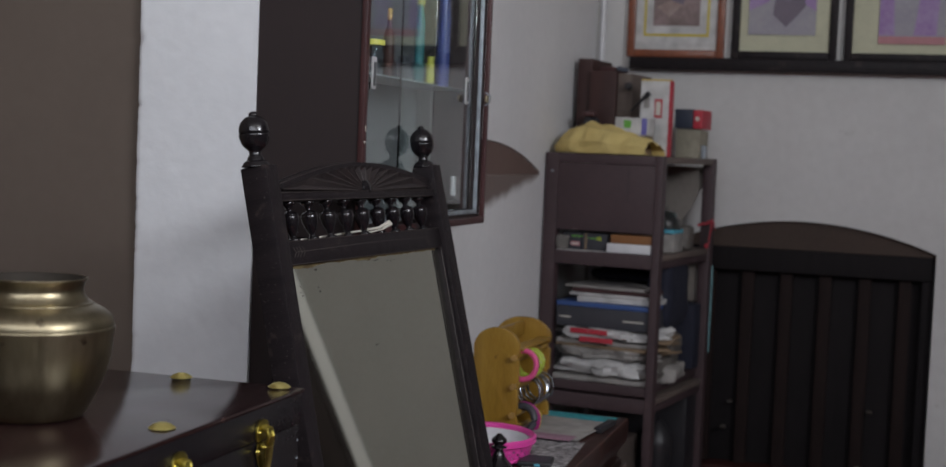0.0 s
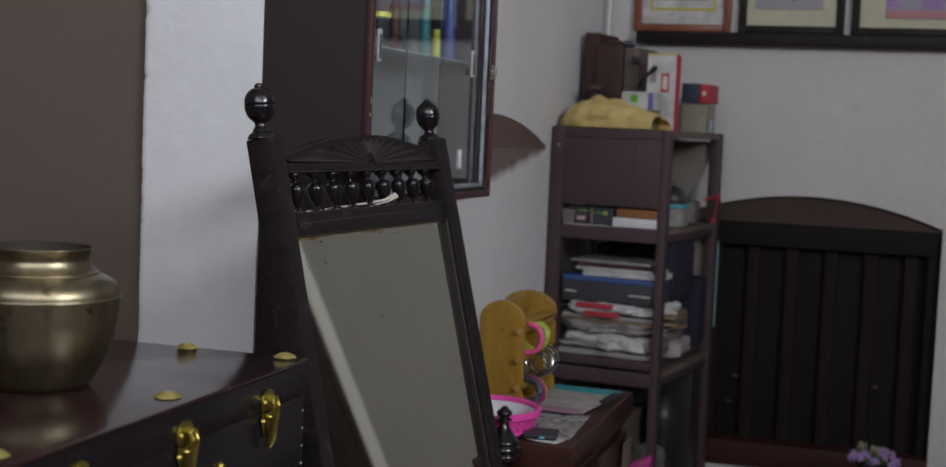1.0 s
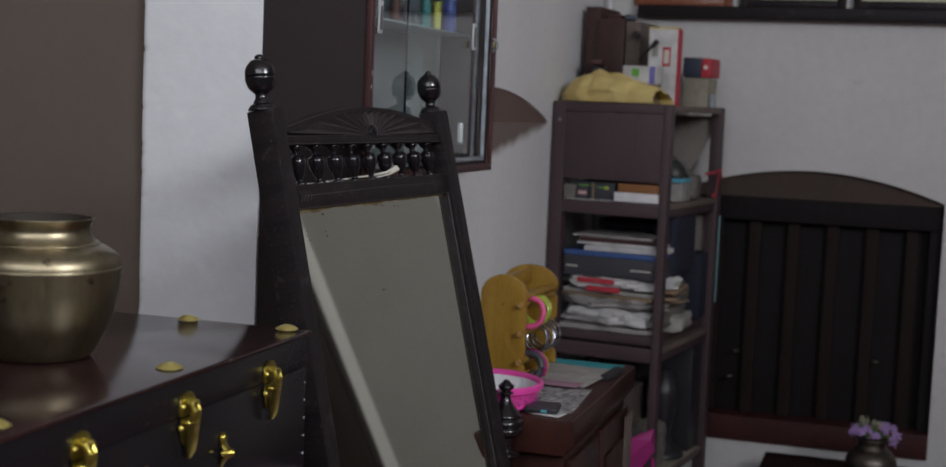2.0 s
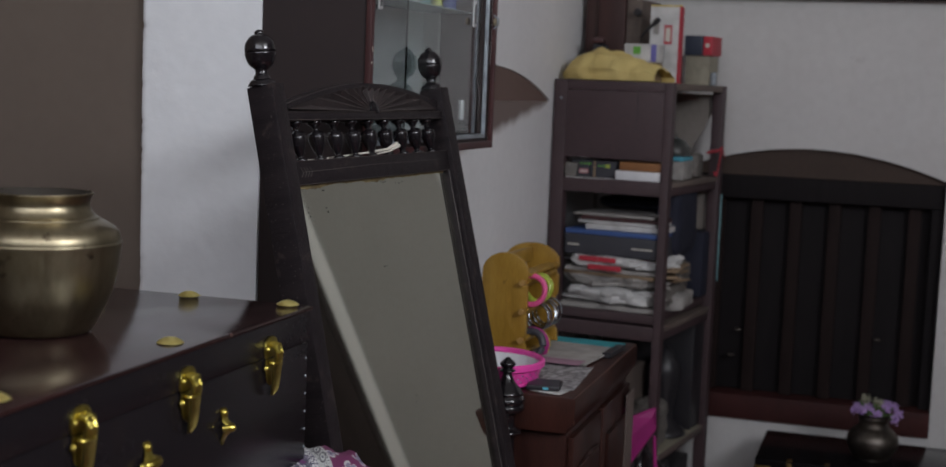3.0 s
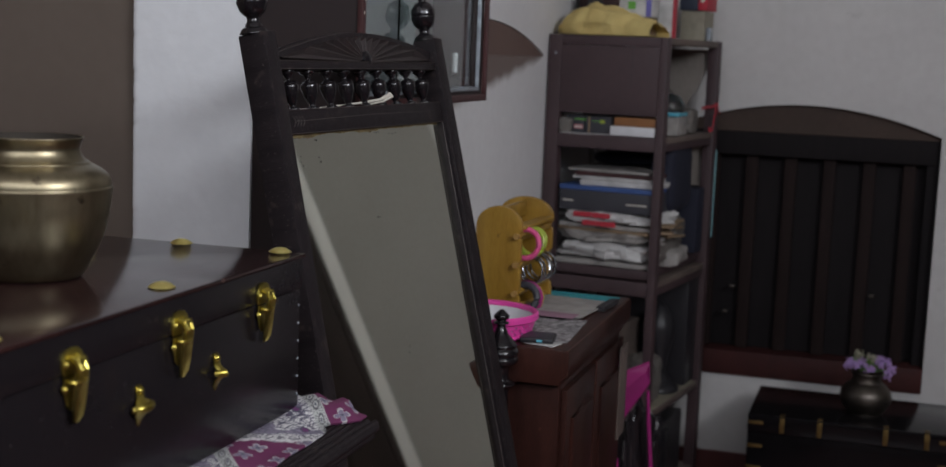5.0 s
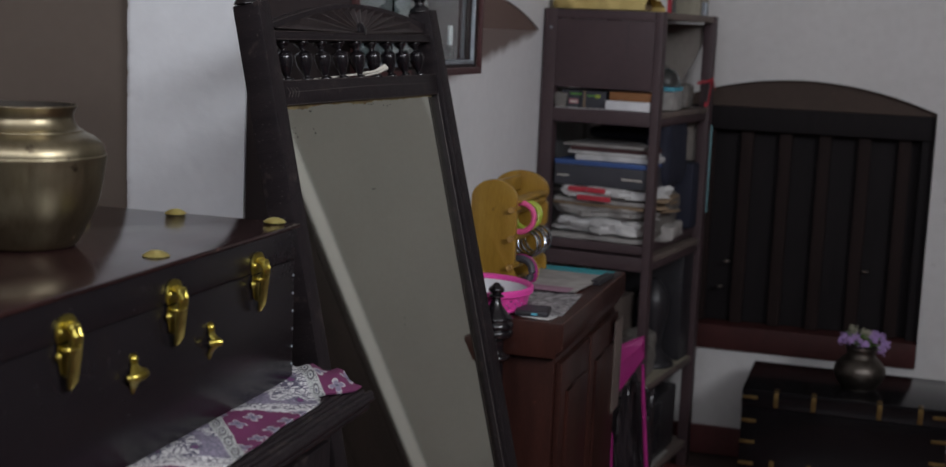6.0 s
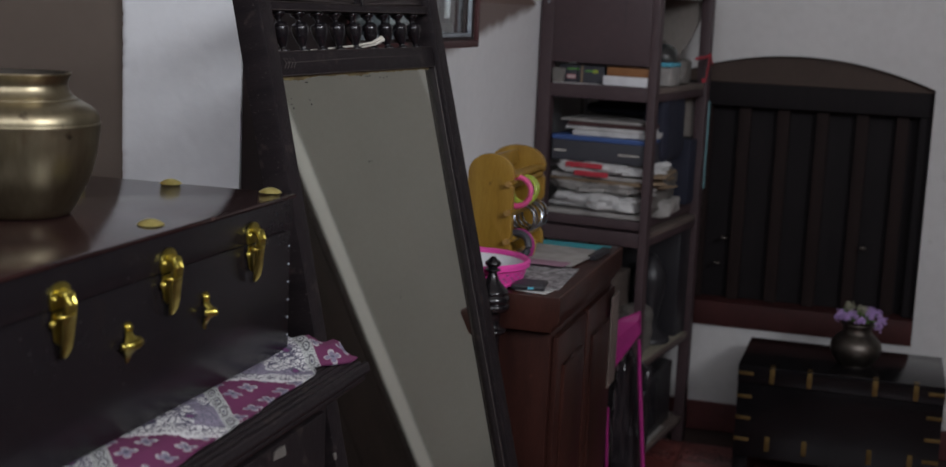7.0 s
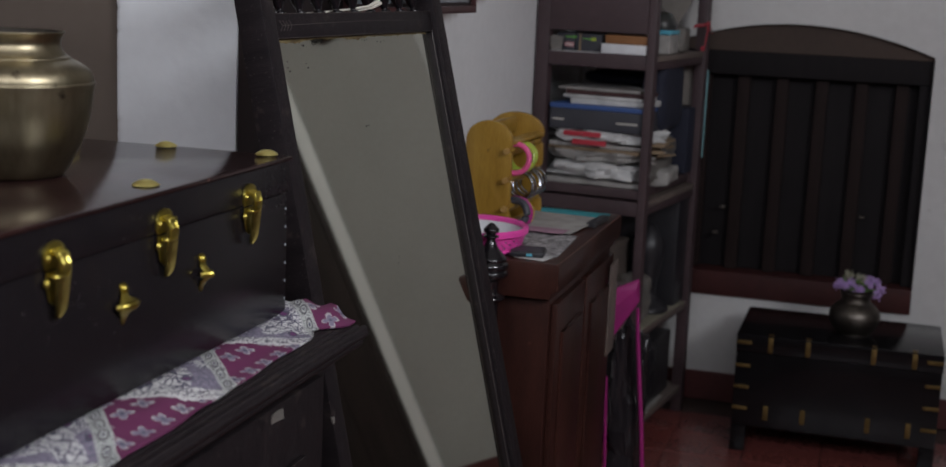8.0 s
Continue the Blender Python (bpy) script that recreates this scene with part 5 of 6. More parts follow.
def bangle_stand():
    m = pose(-0.718, 2.71, DZ + 0.009, 0, 0, -3)
    t = thing("bangle_stand", (0, 0, 0), "ochre varnished wooden bangle stand with scalloped ends", "stand", m=m)
    # local: y from the front board to the back board, x along the boards (0 at their outer edge), z up
    def board(x0):
        """Outline of an end board: a rounded top, and a front edge with a nick at each rod."""
        q = [(x0, 0), (0.0, 0), (-0.001, 0.010)]
        for z in (0.040, 0.108, 0.176):
            q += [(-0.003, z - 0.010), (-0.008, z - 0.005), (-0.010, z), (-0.008, z + 0.005), (-0.003, z + 0.010)]
        q += [(-0.003, 0.190), (-0.002, 0.196)]
        half = (-0.002 - x0) / 2
        for k in range(1, 18):
            a = math.pi * k / 18
            q.append((x0 + half + half * math.cos(a), 0.196 + 0.048 * math.sin(a)))
        return q + [(x0, 0.196)]

    mm = Matrix(((1, 0, 0, 0), (0, 0, 1, 0), (0, 1, 0, 0), (0, 0, 0, 1)))
    for y, x0 in ((0.0, -0.116), (0.25, -0.146)):
        part("end_board", prism(board(x0), 0.016, Matrix.Translation((0, y, 0)) @ mm, 0.003), M_OCHRE, t, local=True)
    part("back_board", box(-0.108, -0.098, 0.0145, 0.2495, 0.002, 0.20, 0.002), M_OCHRE, t, local=True)
    part("base", box(-0.097, -0.01, 0.0145, 0.2495, 0.0, 0.010, 0.002), M_OCHRE, t, local=True)
    part("top_slat", box(-0.085, -0.072, 0.0165, 0.2495, 0.198, 0.233, 0.003), M_OCHRE, t, local=True)
    part("front_slat", box(-0.034, 0.001, 0.0165, 0.2495, 0.190, 0.198, 0.003), M_OCHRE, t, local=True)
    for z in (0.040, 0.108, 0.176):
        part("rod", tube([(-0.014, 0.0145, z), (-0.014, 0.2495, z)], 0.0080, 12), M_OCHRE, t, local=True)
        part("slat", box(-0.097, -0.030, 0.0145, 0.2495, z - 0.022, z - 0.014, 0.002), M_OCHRE, t, local=True)
        part("rod_end", tube([(-0.012, -0.014, z), (-0.012, -0.0005, z)], 0.0068, 12), M_PEG, t, "pale rod end", local=True)
    bangles = [(0.176, 0.034, M_SALMON, 0.0068, 0.034, "hot pink bangle"), (0.176, 0.072, M_LIME, 0.004, 0.033, "lime green glass bangle"), (0.176, 0.084, M_LIME, 0.004, 0.033, "lime green glass bangle"), (0.176, 0.097, M_LIME, 0.004, 0.032, "lime green glass bangle"),
                   (0.108, 0.075, M_SILVER, 0.003, 0.033, "silver bangle"), (0.108, 0.10, M_SILVER, 0.003, 0.033, "silver bangle"), (0.108, 0.13, M_SILVER, 0.003, 0.034, "silver bangle"), (0.108, 0.155, M_SILVER, 0.003, 0.033, "silver bangle"), (0.108, 0.185, M_SILVER, 0.003, 0.033, "silver bangle"),
                   (0.040, 0.045, M_GREYB, 0.009, 0.031, "dark grey bangle"), (0.040, 0.066, M_MAGENTA, 0.0085, 0.033, "wine red bangle"), (0.040, 0.084, M_GILT, 0.005, 0.033, "golden yellow bangle")]
    for k, (z, y, material, r, rad, lab) in enumerate(bangles):
        c = m @ Vector((-0.003, y, z - rad + 0.0065 + r))
        pts = []
        tilt = radians(8 + 9 * math.sin(k * 2.3))
        for i in range(28):
            a = 2 * math.pi * i / 28
            pts.append((rad * math.cos(a), rad * math.sin(a) * math.sin(tilt), rad * math.sin(a) * math.cos(tilt)))
        bm = tube(pts, r, 8, True)
        bm.transform(Matrix.Translation(c) @ m.to_3x3().to_4x4())
        solo("bangle", bm, material, lab + " hanging on a rod", "bangle", "bangles on the stand", at=tuple(c))


bangle_stand()


def basket():
    c = (-0.735, 2.466, DZ + 0.003)
    t = thing("basket", c, "hot pink plastic basket with pierced sides, full of trinkets", "basket")
    r0, r1, h = 0.107, 0.117, 0.044
    part("liner", lathe([(0, 0.002), (r0 - 0.004, 0.002), (r1 - 0.005, h - 0.004), (r1 - 0.008, h - 0.004), (r0 - 0.008, 0.006), (0, 0.006)], 40, pose(*c)), M_WHITEP, t, "white inner bowl")
    part("bottom_ring", tube([(c[0] + r0 * math.cos(a), c[1] + r0 * math.sin(a), c[2] + 0.004) for a in [2 * math.pi * i / 40 for i in range(40)]], 0.004, 8, True), M_PINK, t)
    part("rim", lathe([(r1 - 0.007, h - 0.002), (r1 - 0.005, h + 0.005), (r1 + 0.001, h + 0.007), (r1 + 0.005, h + 0.004), (r1 + 0.005, h - 0.007), (r1 + 0.001, h - 0.010), (r1 - 0.003, h - 0.010), (r1 - 0.007, h - 0.002)], 56, pose(*c)), M_PINK, t)
    bm = bmesh.new()
    cols, rows_ = 150, 9
    ring = [[bm.verts.new((c[0] + (r0 + (r1 - r0) * k / rows_) * math.cos(2 * math.pi * i / cols), c[1] + (r0 + (r1 - r0) * k / rows_) * math.sin(2 * math.pi * i / cols), c[2] + 0.004 + (h - 0.012) * k / rows_)) for i in range(cols)] for k in range(rows_ + 1)]
    for k in range(rows_):
        for i in range(cols):
            if k in (2, 4, 6) and (i + (k == 4) * 2) % 5 == 0:
                continue            # pierced hole
            bm.faces.new((ring[k][i], ring[k][(i + 1) % cols], ring[k + 1][(i + 1) % cols], ring[k + 1][i]))
    part("pierced_wall", bm, M_PINK, t)
    rng = random.Random(4)
    for i in range(8):
        a, r = rng.uniform(0, 6.28), rng.uniform(0, 0.035)
        s = rng.uniform(0.010, 0.015)
        p = (c[0] - 0.03 + r * math.cos(a), c[1] - 0.035 + r * math.sin(a), c[2] + 0.014 + 0.012 * rng.random())
        bm = tube([(s * math.cos(b), s * math.sin(b), 0.3 * s * math.sin(2 * b)) for b in [2 * math.pi * k / 16 for k in range(16)]], 0.0035, 6, True)
        bm.transform(pose(*p, rng.uniform(-60, 60), rng.uniform(-60, 60), 0))
        part("trinket", bm, rng.choice([M_BLUE, M_CYAN, M_GREYB, M_SILVER, M_BLACKP]), t)
    pts = [(c[0] - 0.06 + 0.05 * math.cos(a) * 0.6, c[1] - 0.03 + 0.02 * math.sin(a), c[2] + 0.045 + 0.018 * math.sin(a)) for a in [math.pi * k / 10 for k in range(11)]]
    part("ribbon", tube(pts, 0.003, 6), M_OCHRE, t, "tan ribbon")


basket()


# ---- open rack in the corner ----
M_CASE = mat("dull_red_brown_wood", (0.055, 0.022, 0.019), 0.55, second=(0.035, 0.014, 0.013), scale=5, stretch=(4, 4, 0.8), bump=0.1)
M_BEIGE = mat("beige_board", (0.33, 0.30, 0.23), 0.75, scale=12)
M_BLUEV = plain("blue_violet_print", (0.15, 0.14, 0.42), 0.5)
M_NAVYB = plain("dark_blue_board", (0.030, 0.038, 0.062), 0.5)

RM = pose(-0.60, 3.93, 0, 0, 0, -8.5)   # front right corner; local x towards the wall is negative, y to the end wall
RW, RD, RT = 0.400, 0.62, 1.620
M_CLEARP = glass_mat("cloudy_plastic", (0.75, 0.78, 0.80), 0.35)


S1, S2, S3, S4 = 1.305, 0.880, 0.4135, 0.0985   # tops of the shelves


def rbox(x0, x1, y0, y1, z0, z1, bevel=0.003):
    return box(x0, x1, y0, y1, z0, z1, bevel, 2, RM)


def rack():
    t = thing("storage_rack", (0, 0, 0), "purple-brown painted wooden rack, crammed with papers and boxes", "rack", m=RM)
    pl, pr = 0.045, 0.026
    for x0, x1 in ((-RW, -RW + pl), (-pr, 0.0)):
        for y0 in (0.0, RD - 0.042):
            part("post", rbox(x0 - (0.012 if y0 and x1 == 0 else 0), x1, y0, y0 + 0.042, 0, RT, 0.003), M_RACK, t)
    part("front_panel", rbox(-RW + pl + 0.0005, -pr - 0.0005, 0.0008, 0.018, 1.372, RT - 0.032, 0.001), M_RACK, t)
    part("panel_batten", rbox(-RW + pl, -pr, -0.0015, 0.003, RT - 0.031, RT - 0.001, 0.002), M_RACK, t)
    part("panel_seam", rbox(-0.1145, -0.1130, 0.0001, 0.0007, 1.47, RT - 0.033, 0), M_BLACKP, t)
    for z, h in ((S1, 0.045), (0.842, 0.046), (0.415, 0.03), (0.10, 0.03)):
        part("rail", rbox(-RW + pl, -pr, 0.002, 0.030, z - h, z, 0.003), M_RACK, t)
        part("shelf", rbox(-RW + 0.006, -0.006, 0.031, RD - 0.006, z - 0.020, z - 0.002, 0.002), M_RSHELF, t, "dusty grey-brown shelf board")
        part("side_rail", rbox(-0.024, -0.008, 0.042, RD - 0.042, z - h, z - 0.021, 0.002), M_RACK, t)
    part("shelf", rbox(-RW + pl + 0.001, -pr - 0.001, 0.006, RD - 0.05, S2 - 0.030, S2 - 0.001, 0.003), M_RACK, t)
    part("back_panel", prism([(-RW + pl, S1 + 0.01), (-0.125, S1 + 0.01), (-0.120, 1.385), (-0.078, 1.45), (-0.040, 1.535), (-0.040, RT - 0.03), (-RW + pl, RT - 0.03)], 0.008, RM @ upright_x(RD - 0.020)), M_BACK, t, "dusty grey-brown back board")
    part("back_panel", rbox(-0.125, -0.041, RD - 0.020, RD - 0.012, S2 + 0.232, S1 - 0.046, 0.001), M_BACK, t, "dusty grey-brown back board")
    part("top_board", rbox(-RW + 0.004, -0.004, 0.021, RD - 0.004, RT - 0.022, RT - 0.001, 0.002), M_RSHELF, t)
    part("screw", lathe([(0.005, 0), (0.004, 0.002), (0, 0.003)], 10, RM @ pose(-RW + 0.025, 0.0, RT - 0.06, 90, 0, 0)), M_STEEL, t)


M_BACK = mat("dusty_back_board", (0.27, 0.24, 0.215), 0.75, second=(0.20, 0.175, 0.155), scale=4, bump=0.15)
M_RSHELF = mat("dusty_shelf_board", (0.16, 0.125, 0.105), 0.7, second=(0.10, 0.075, 0.066), scale=6, bump=0.15)
rack()


def rthing(name, x0, x1, y0, y1, z0, z1, material, label, category, rot=0, bevel=0.003, crump=0.0, group=""):
    cx, cy = (x0 + x1) / 2, (y0 + y1) / 2
    bm = box(x0 - cx, x1 - cx, y0 - cy, y1 - cy, 0, z1 - z0, bevel)
    if name in ("plastic_bag", "cloth_bag"):
        bm.free()
        bm = sack(x1 - x0, y1 - y0, (z1 - z0) * 1.08, 0.24 if material is not M_NAVY else 0.10, x0 * 50 + z0 * 31, 13)
    elif crump:
        crumple(bm, crump, 30, 3, x0 * 10)
    bm.transform(RM @ pose(cx, cy, z0, 0, 0, rot))
    return solo(name, bm, material, label, category, group, at=tuple(RM @ Vector((cx, cy, z0))))


# first opening: books and a wrapped thing
rthing("book", -0.178, -0.030, 0.003, 0.12, S1 + 0.001, S1 + 0.031, M_WHITEP, "thick white paper book, lying flat", "book", group="books on the rack")
rthing("book", -0.168, -0.029, 0.008, 0.12, S1 + 0.0315, S1 + 0.059, M_ORANGE, "orange-brown bound book, lying flat", "book", 1, group="books on the rack")
rthing("carton", -0.274, -0.184, 0.03, 0.20, S1 + 0.001, S1 + 0.058, M_GREYB, "dark printed carton with green print", "box")
rthing("carton", -0.338, -0.277, 0.03, 0.20, S1 + 0.001, S1 + 0.058, M_GREYB, "dark carton with red print", "box")
pc = thing("printed_band", tuple(RM @ Vector((-0.28, 0.029, S1 + 0.03))), "coloured print and tape on dark cartons", "label")
for x0, x1, z0, z1, mt in ((-0.312, -0.280, 0.014, 0.028, M_ROSE), (-0.308, -0.284, 0.018, 0.023, M_IVORY), (-0.262, -0.256, 0.002, 0.057, M_CARD), (-0.31, -0.27, 0.043, 0.047, M_GREEN), (-0.25, -0.215, 0.039, 0.042, M_GREEN), (-0.222, -0.206, 0.035, 0.046, M_LIME)):
    part("band", rbox(x0, x1, 0.0275 if mt is M_IVORY else 0.0285, 0.0297, S1 + z0, S1 + z1, 0), mt, pc)
rthing("folder", -0.35, -0.05, 0.215, 0.235, S1, S1 + 0.095, M_CAB, "dark brown card folder standing upright", "folder")
o = rthing("plastic_bag", -0.352, -0.314, 0.002, 0.027, S1, S1 + 0.040, M_BAGD, "small knotted white plastic bag", "bag", 20, 0.01, 0.008)
o = rthing("paper_sheet", -0.352, -0.185, 0.001, 0.20, S1 - 0.001, S1 + 0.0009, M_PAPER, "curling white paper sheet under cartons", "paper", 3, 0, 0.002)
# second opening, from the shelf up: bags of papers, box file, papers
def pile(names, x0, x1, y0, y1, z):
    for i, (name, h, material, label, dx, rot, cr) in enumerate(names):
        rthing(name, x0 + dx, x1 + dx * 0.6, y0 + 0.004 * (i % 3), y1, z, z + h, material, label, "paper" if "bag" not in name else "bag", rot, 0.004, cr)
        z += h + 0.0008
    return z


z = pile([("newspaper", 0.016, M_GREYP, "grey folded newspaper under a bag", 0.0, 1, 0.003), ("plastic_bag", 0.055, M_PAPER, "crumpled white plastic bag of papers", 0.004, -2, 0.013), ("plastic_bag", 0.036, M_GREYP, "crumpled grey plastic bag on the rack", 0.0, 3, 0.010),
          ("folder", 0.010, M_CARD, "brown card folder with worn edges", 0.012, -4, 0.002), ("newspaper", 0.014, M_GREYP, "grey folded newspaper under a bag", 0.006, 2, 0.003), ("plastic_bag", 0.040, M_PAPER, "crumpled white carrier bag with red print", 0.0, -1, 0.010)], -0.355, -0.03, 0.02, 0.33, S2)
for x0, x1, zz in ((-0.287, -0.160, z - 0.006), (-0.255, -0.140, z - 0.032)):
    rthing("red_label", x0, x1, -0.004, 0.0005, zz - 0.012, zz + 0.004, M_RED, "red printed band of a carrier bag", "label", -2, 0.001, 0.001)
bf = thing("box_file", tuple(RM @ Vector((-0.2, 0.17, z))), "dark grey box file with a blue edge", "box file")
part("body", rbox(-0.345, -0.030, 0.016, 0.33, z + 0.001, z + 0.066, 0.003), M_GREYB, bf)
part("lid", rbox(-0.346, -0.029, 0.014, 0.33, z + 0.0665, z + 0.082, 0.003), M_BLUE, bf, "blue lid edge")
for x0, x1 in ((-0.335, -0.295), (-0.115, -0.045)):
    part("lettering", rbox(x0, x1, 0.0145, 0.0158, z + 0.028, z + 0.033, 0), M_IVORY, bf, "row of unreadable pale print")
z += 0.0825
z = pile([("newspaper", 0.018, M_PAPER, "white folded newspaper on the box file", 0.05, 2, 0.002), ("folder", 0.010, M_PAPER, "white paper folder on the rack", 0.03, -3, 0.002), ("folder", 0.014, M_CABF, "maroon card folder on the rack", 0.03, 1, 0.001), ("folder", 0.008, M_GREYP, "grey plastic folder on the rack", 0.012, -2, 0.002)], -0.335, -0.05, 0.03, 0.33, z)
rthing("cloth_bag", -0.33, -0.05, 0.25, 0.50, z + 0.001, z + 0.035, M_NAVY, "dark cloth bag pushed to the back", "bag", 0, 0.02, 0.012)
# things on the side of the shelves
rthing("carton", -0.10, -0.02, 0.20, 0.33, S1, S1 + 0.062, M_GREYP, "greyish white carton on the rack shelf", "box", 4)
rthing("tray", -0.11, -0.015, 0.19, 0.31, S1 + 0.0625, S1 + 0.076, M_CYAN, "light blue plastic tray on a carton", "tray", 2)
rthing("plastic_bag", -0.20, -0.11, 0.28, 0.45, S1, S1 + 0.13, M_BAGD, "crumpled grey plastic bag on the rack", "bag", 2, 0.02, 0.02)


def strip(points, width, thick, x=0.003):
    """A flat ribbon in the rack's side plane, through points of (y, z)."""
    bm = bmesh.new()
    pts = [Vector(q) for q in points]
    rows_ = []
    for i, q in enumerate(pts):
        d = (pts[min(i + 1, len(pts) - 1)] - pts[max(i - 1, 0)]).normalized()
        s = Vector((-d.y, d.x)) * width / 2
        dx = x + 0.004 * math.sin(i * 1.9)
        rows_.append([bm.verts.new((dx + e, q.x + g * s.x, q.y + g * s.y)) for e, g in ((0, -1), (0, 1), (thick, 1), (thick, -1))])
    for a, b in zip(rows_, rows_[1:]):
        for k in range(4):
            bm.faces.new((a[k], a[(k + 1) % 4], b[(k + 1) % 4], b[k]))
    bm.faces.new(rows_[0])
    bm.faces.new(rows_[-1])
    bm.transform(RM)
    return bm


rb = thing("ribbon", tuple(RM @ Vector((0.003, 0.55, S1 + 0.09))), "bright red ribbon tied to the rack", "ribbon")
part("band", strip([(0.40, S1 + 0.088), (0.46, S1 + 0.092), (0.52, S1 + 0.090), (0.555, S1 + 0.094)], 0.010, 0.0015), M_RED, rb)
part("loop", strip([(0.55, S1 + 0.095), (0.575, S1 + 0.098), (0.60, S1 + 0.088), (0.612, S1 + 0.072), (0.60, S1 + 0.066)], 0.013, 0.0015, 0.005), M_RED, rb)
part("tail", strip([(0.56, S1 + 0.095), (0.548, S1 + 0.07), (0.556, S1 + 0.045), (0.545, S1 + 0.02), (0.515, S1 + 0.010), (0.49, S1 + 0.014)], 0.014, 0.0015, 0.006), M_RED, rb)
bw = (RM @ Vector((-0.065, 0.25, S1 + 0.0765)))
solo("plastic_tub", lathe([(0, 0), (0.052, 0), (0.054, 0.012), (0.050, 0.03), (0.036, 0.05), (0.016, 0.058), (0, 0.059)], 24, pose(*bw)), M_CLEARP, "cloudy clear plastic tub on a tray", "tub", at=tuple(bw))
rthing("plastic_bag", -0.09, -0.02, 0.36, 0.47, S1, S1 + 0.075, M_BAGD, "small crumpled grey plastic bag on the rack", "bag", 8, 0.02, 0.02)
solo("metal_clip", rbox(-0.030, -0.010, 0.043, 0.072, 1.465, 1.475, 0.003), M_STEEL, "small grey metal clip on the rack post", "clip", at=tuple(RM @ Vector((-0.02, 0.05, 1.47))))
rthing("cardboard_strip", -0.05, 0.014, 0.04, 0.16, S2 + 0.118, S2 + 0.123, M_CARD, "torn brown cardboard end sticking out", "cardboard", 24, 0.001, 0.004)
rthing("cardboard_strip", -0.05, 0.022, 0.10, 0.20, S2 + 0.100, S2 + 0.105, M_CARD, "torn brown cardboard end sticking out", "cardboard", -18, 0.001, 0.004)
rthing("paper_sheet", -0.06, 0.012, 0.16, 0.34, S2 + 0.001, S2 + 0.05, M_GREYP, "crumpled grey paper on the rack", "paper", 6, 0.01, 0.012)
rthing("cloth_bag", -0.10, -0.015, 0.16, 0.44, S2 + 0.17, S2 + 0.40, M_NAVY, "navy blue cloth bag hanging in the rack", "bag", 3, 0.03, 0.02)
rthing("plastic_bag", -0.16, -0.02, 0.10, 0.40, S2 + 0.001, S2 + 0.130, M_BAGD, "crumpled pale plastic bag of papers", "bag", 0, 0.03, 0.022)
rthing("folder", -0.06, 0.01, 0.08, 0.30, S2 + 0.135, S2 + 0.142, M_CARD, "brown card folder with worn edges", "paper", 8, 0.001, 0.004)
rthing("cyan_strip", -0.010, 0.004, 0.6215, 0.6245, S2 + 0.05, S2 + 0.36, M_CYANP, "narrow pale cyan ribbon hanging on the rack", "strip", 0, 0.002)
# lower shelves
rthing("plastic_bag", -0.14, -0.03, 0.10, 0.25, S3, S3 + 0.13, M_BAGD, "crumpled grey plastic bag on the rack", "bag", 5, 0.03, 0.03)
st = solo("lamp_base", lathe(smooth_profile([(0, 0), (0.075, 0), (0.075, 0.02), (0.05, 0.04), (0.035, 0.07), (0.04, 0.12), (0.055, 0.20), (0.05, 0.25), (0.02, 0.30), (0, 0.31)], 4), 24, RM @ pose(-0.09, 0.36, S3)), M_BLACKP, "black turned metal lamp base on the rack", "lamp base", at=tuple(RM @ Vector((-0.09, 0.36, S3))))
rthing("newspaper", -0.36, -0.008, 0.034, 0.56, S3 - 0.0016, S3 - 0.0003, M_BEIGE, "yellowed newspaper lining the shelf", "newspaper", 0, 0)
rthing("carton", -0.34, -0.18, 0.06, 0.40, S3, S3 + 0.24, M_RSHELF, "dusty grey-brown cardboard box", "box", -3)
rthing("carton", -0.30, -0.03, 0.10, 0.52, S4, S4 + 0.22, M_BLACKP, "black box on the lower shelf", "box", 2, 0.008)
rthing("newspaper", -0.10, -0.012, 0.06, 0.42, S4 - 0.0005, S4 + 0.0, M_GREYP, "grey folded newspaper on the lower shelf", "newspaper", 3, 0)
rthing("carton", -0.365, -0.02, 0.46, 0.585, S3, S2 - 0.06, M_BLACKP, "black box at the back of the rack", "box", 0, 0.01)
rthing("carton", -0.365, -0.02, 0.50, 0.585, S2, S2 + 0.23, M_NAVY, "dark blue box at the back of the rack", "box", 0, 0.01)
rthing("cloth_bag", -0.17, -0.02, 0.13, 0.34, S4, S4 + 0.20, M_BLACKP, "black cloth bag on the lower shelf", "bag", 4, 0.02, 0.02)
# on top of the rack
TOPZ = RT
rthing("wooden_case", -0.438, -0.386, 0.34, 0.56, TOPZ, TOPZ + 0.330, M_CASE, "dark red-brown wooden case standing upright", "case", 2)
gb = thing("wooden_case", tuple(RM @ Vector((-0.30, 0.42, TOPZ))), "brown wooden case with a dark grey side", "case")
part("body", rbox(-0.383, -0.284, 0.32, 0.54, TOPZ, TOPZ + 0.288, 0.004), M_CASE, gb)
part("side", rbox(-0.283, -0.230, 0.33, 0.54, TOPZ, TOPZ + 0.280, 0.004), M_RSHELF, gb, "grey-brown side")
part("knob", lathe([(0.006, 0), (0.006, 0.015), (0.014, 0.018), (0.012, 0.03), (0, 0.032)], 14, RM @ pose(-0.236, 0.33, TOPZ + 0.235, 90, 0, 0)), M_BLACKP, gb, "black knob")
for k, (mt, lab) in enumerate(((M_CABF, "small red cloth scrap on a case"), (M_NAVYB, "small blue cloth scrap on a case"))):
    rthing("cloth_scrap", -0.36 + 0.05 * k, -0.31 + 0.04 * k, 0.36, 0.42, TOPZ + 0.2885, TOPZ + 0.303, mt, lab, "cloth", 20 * k, 0.005, 0.006)
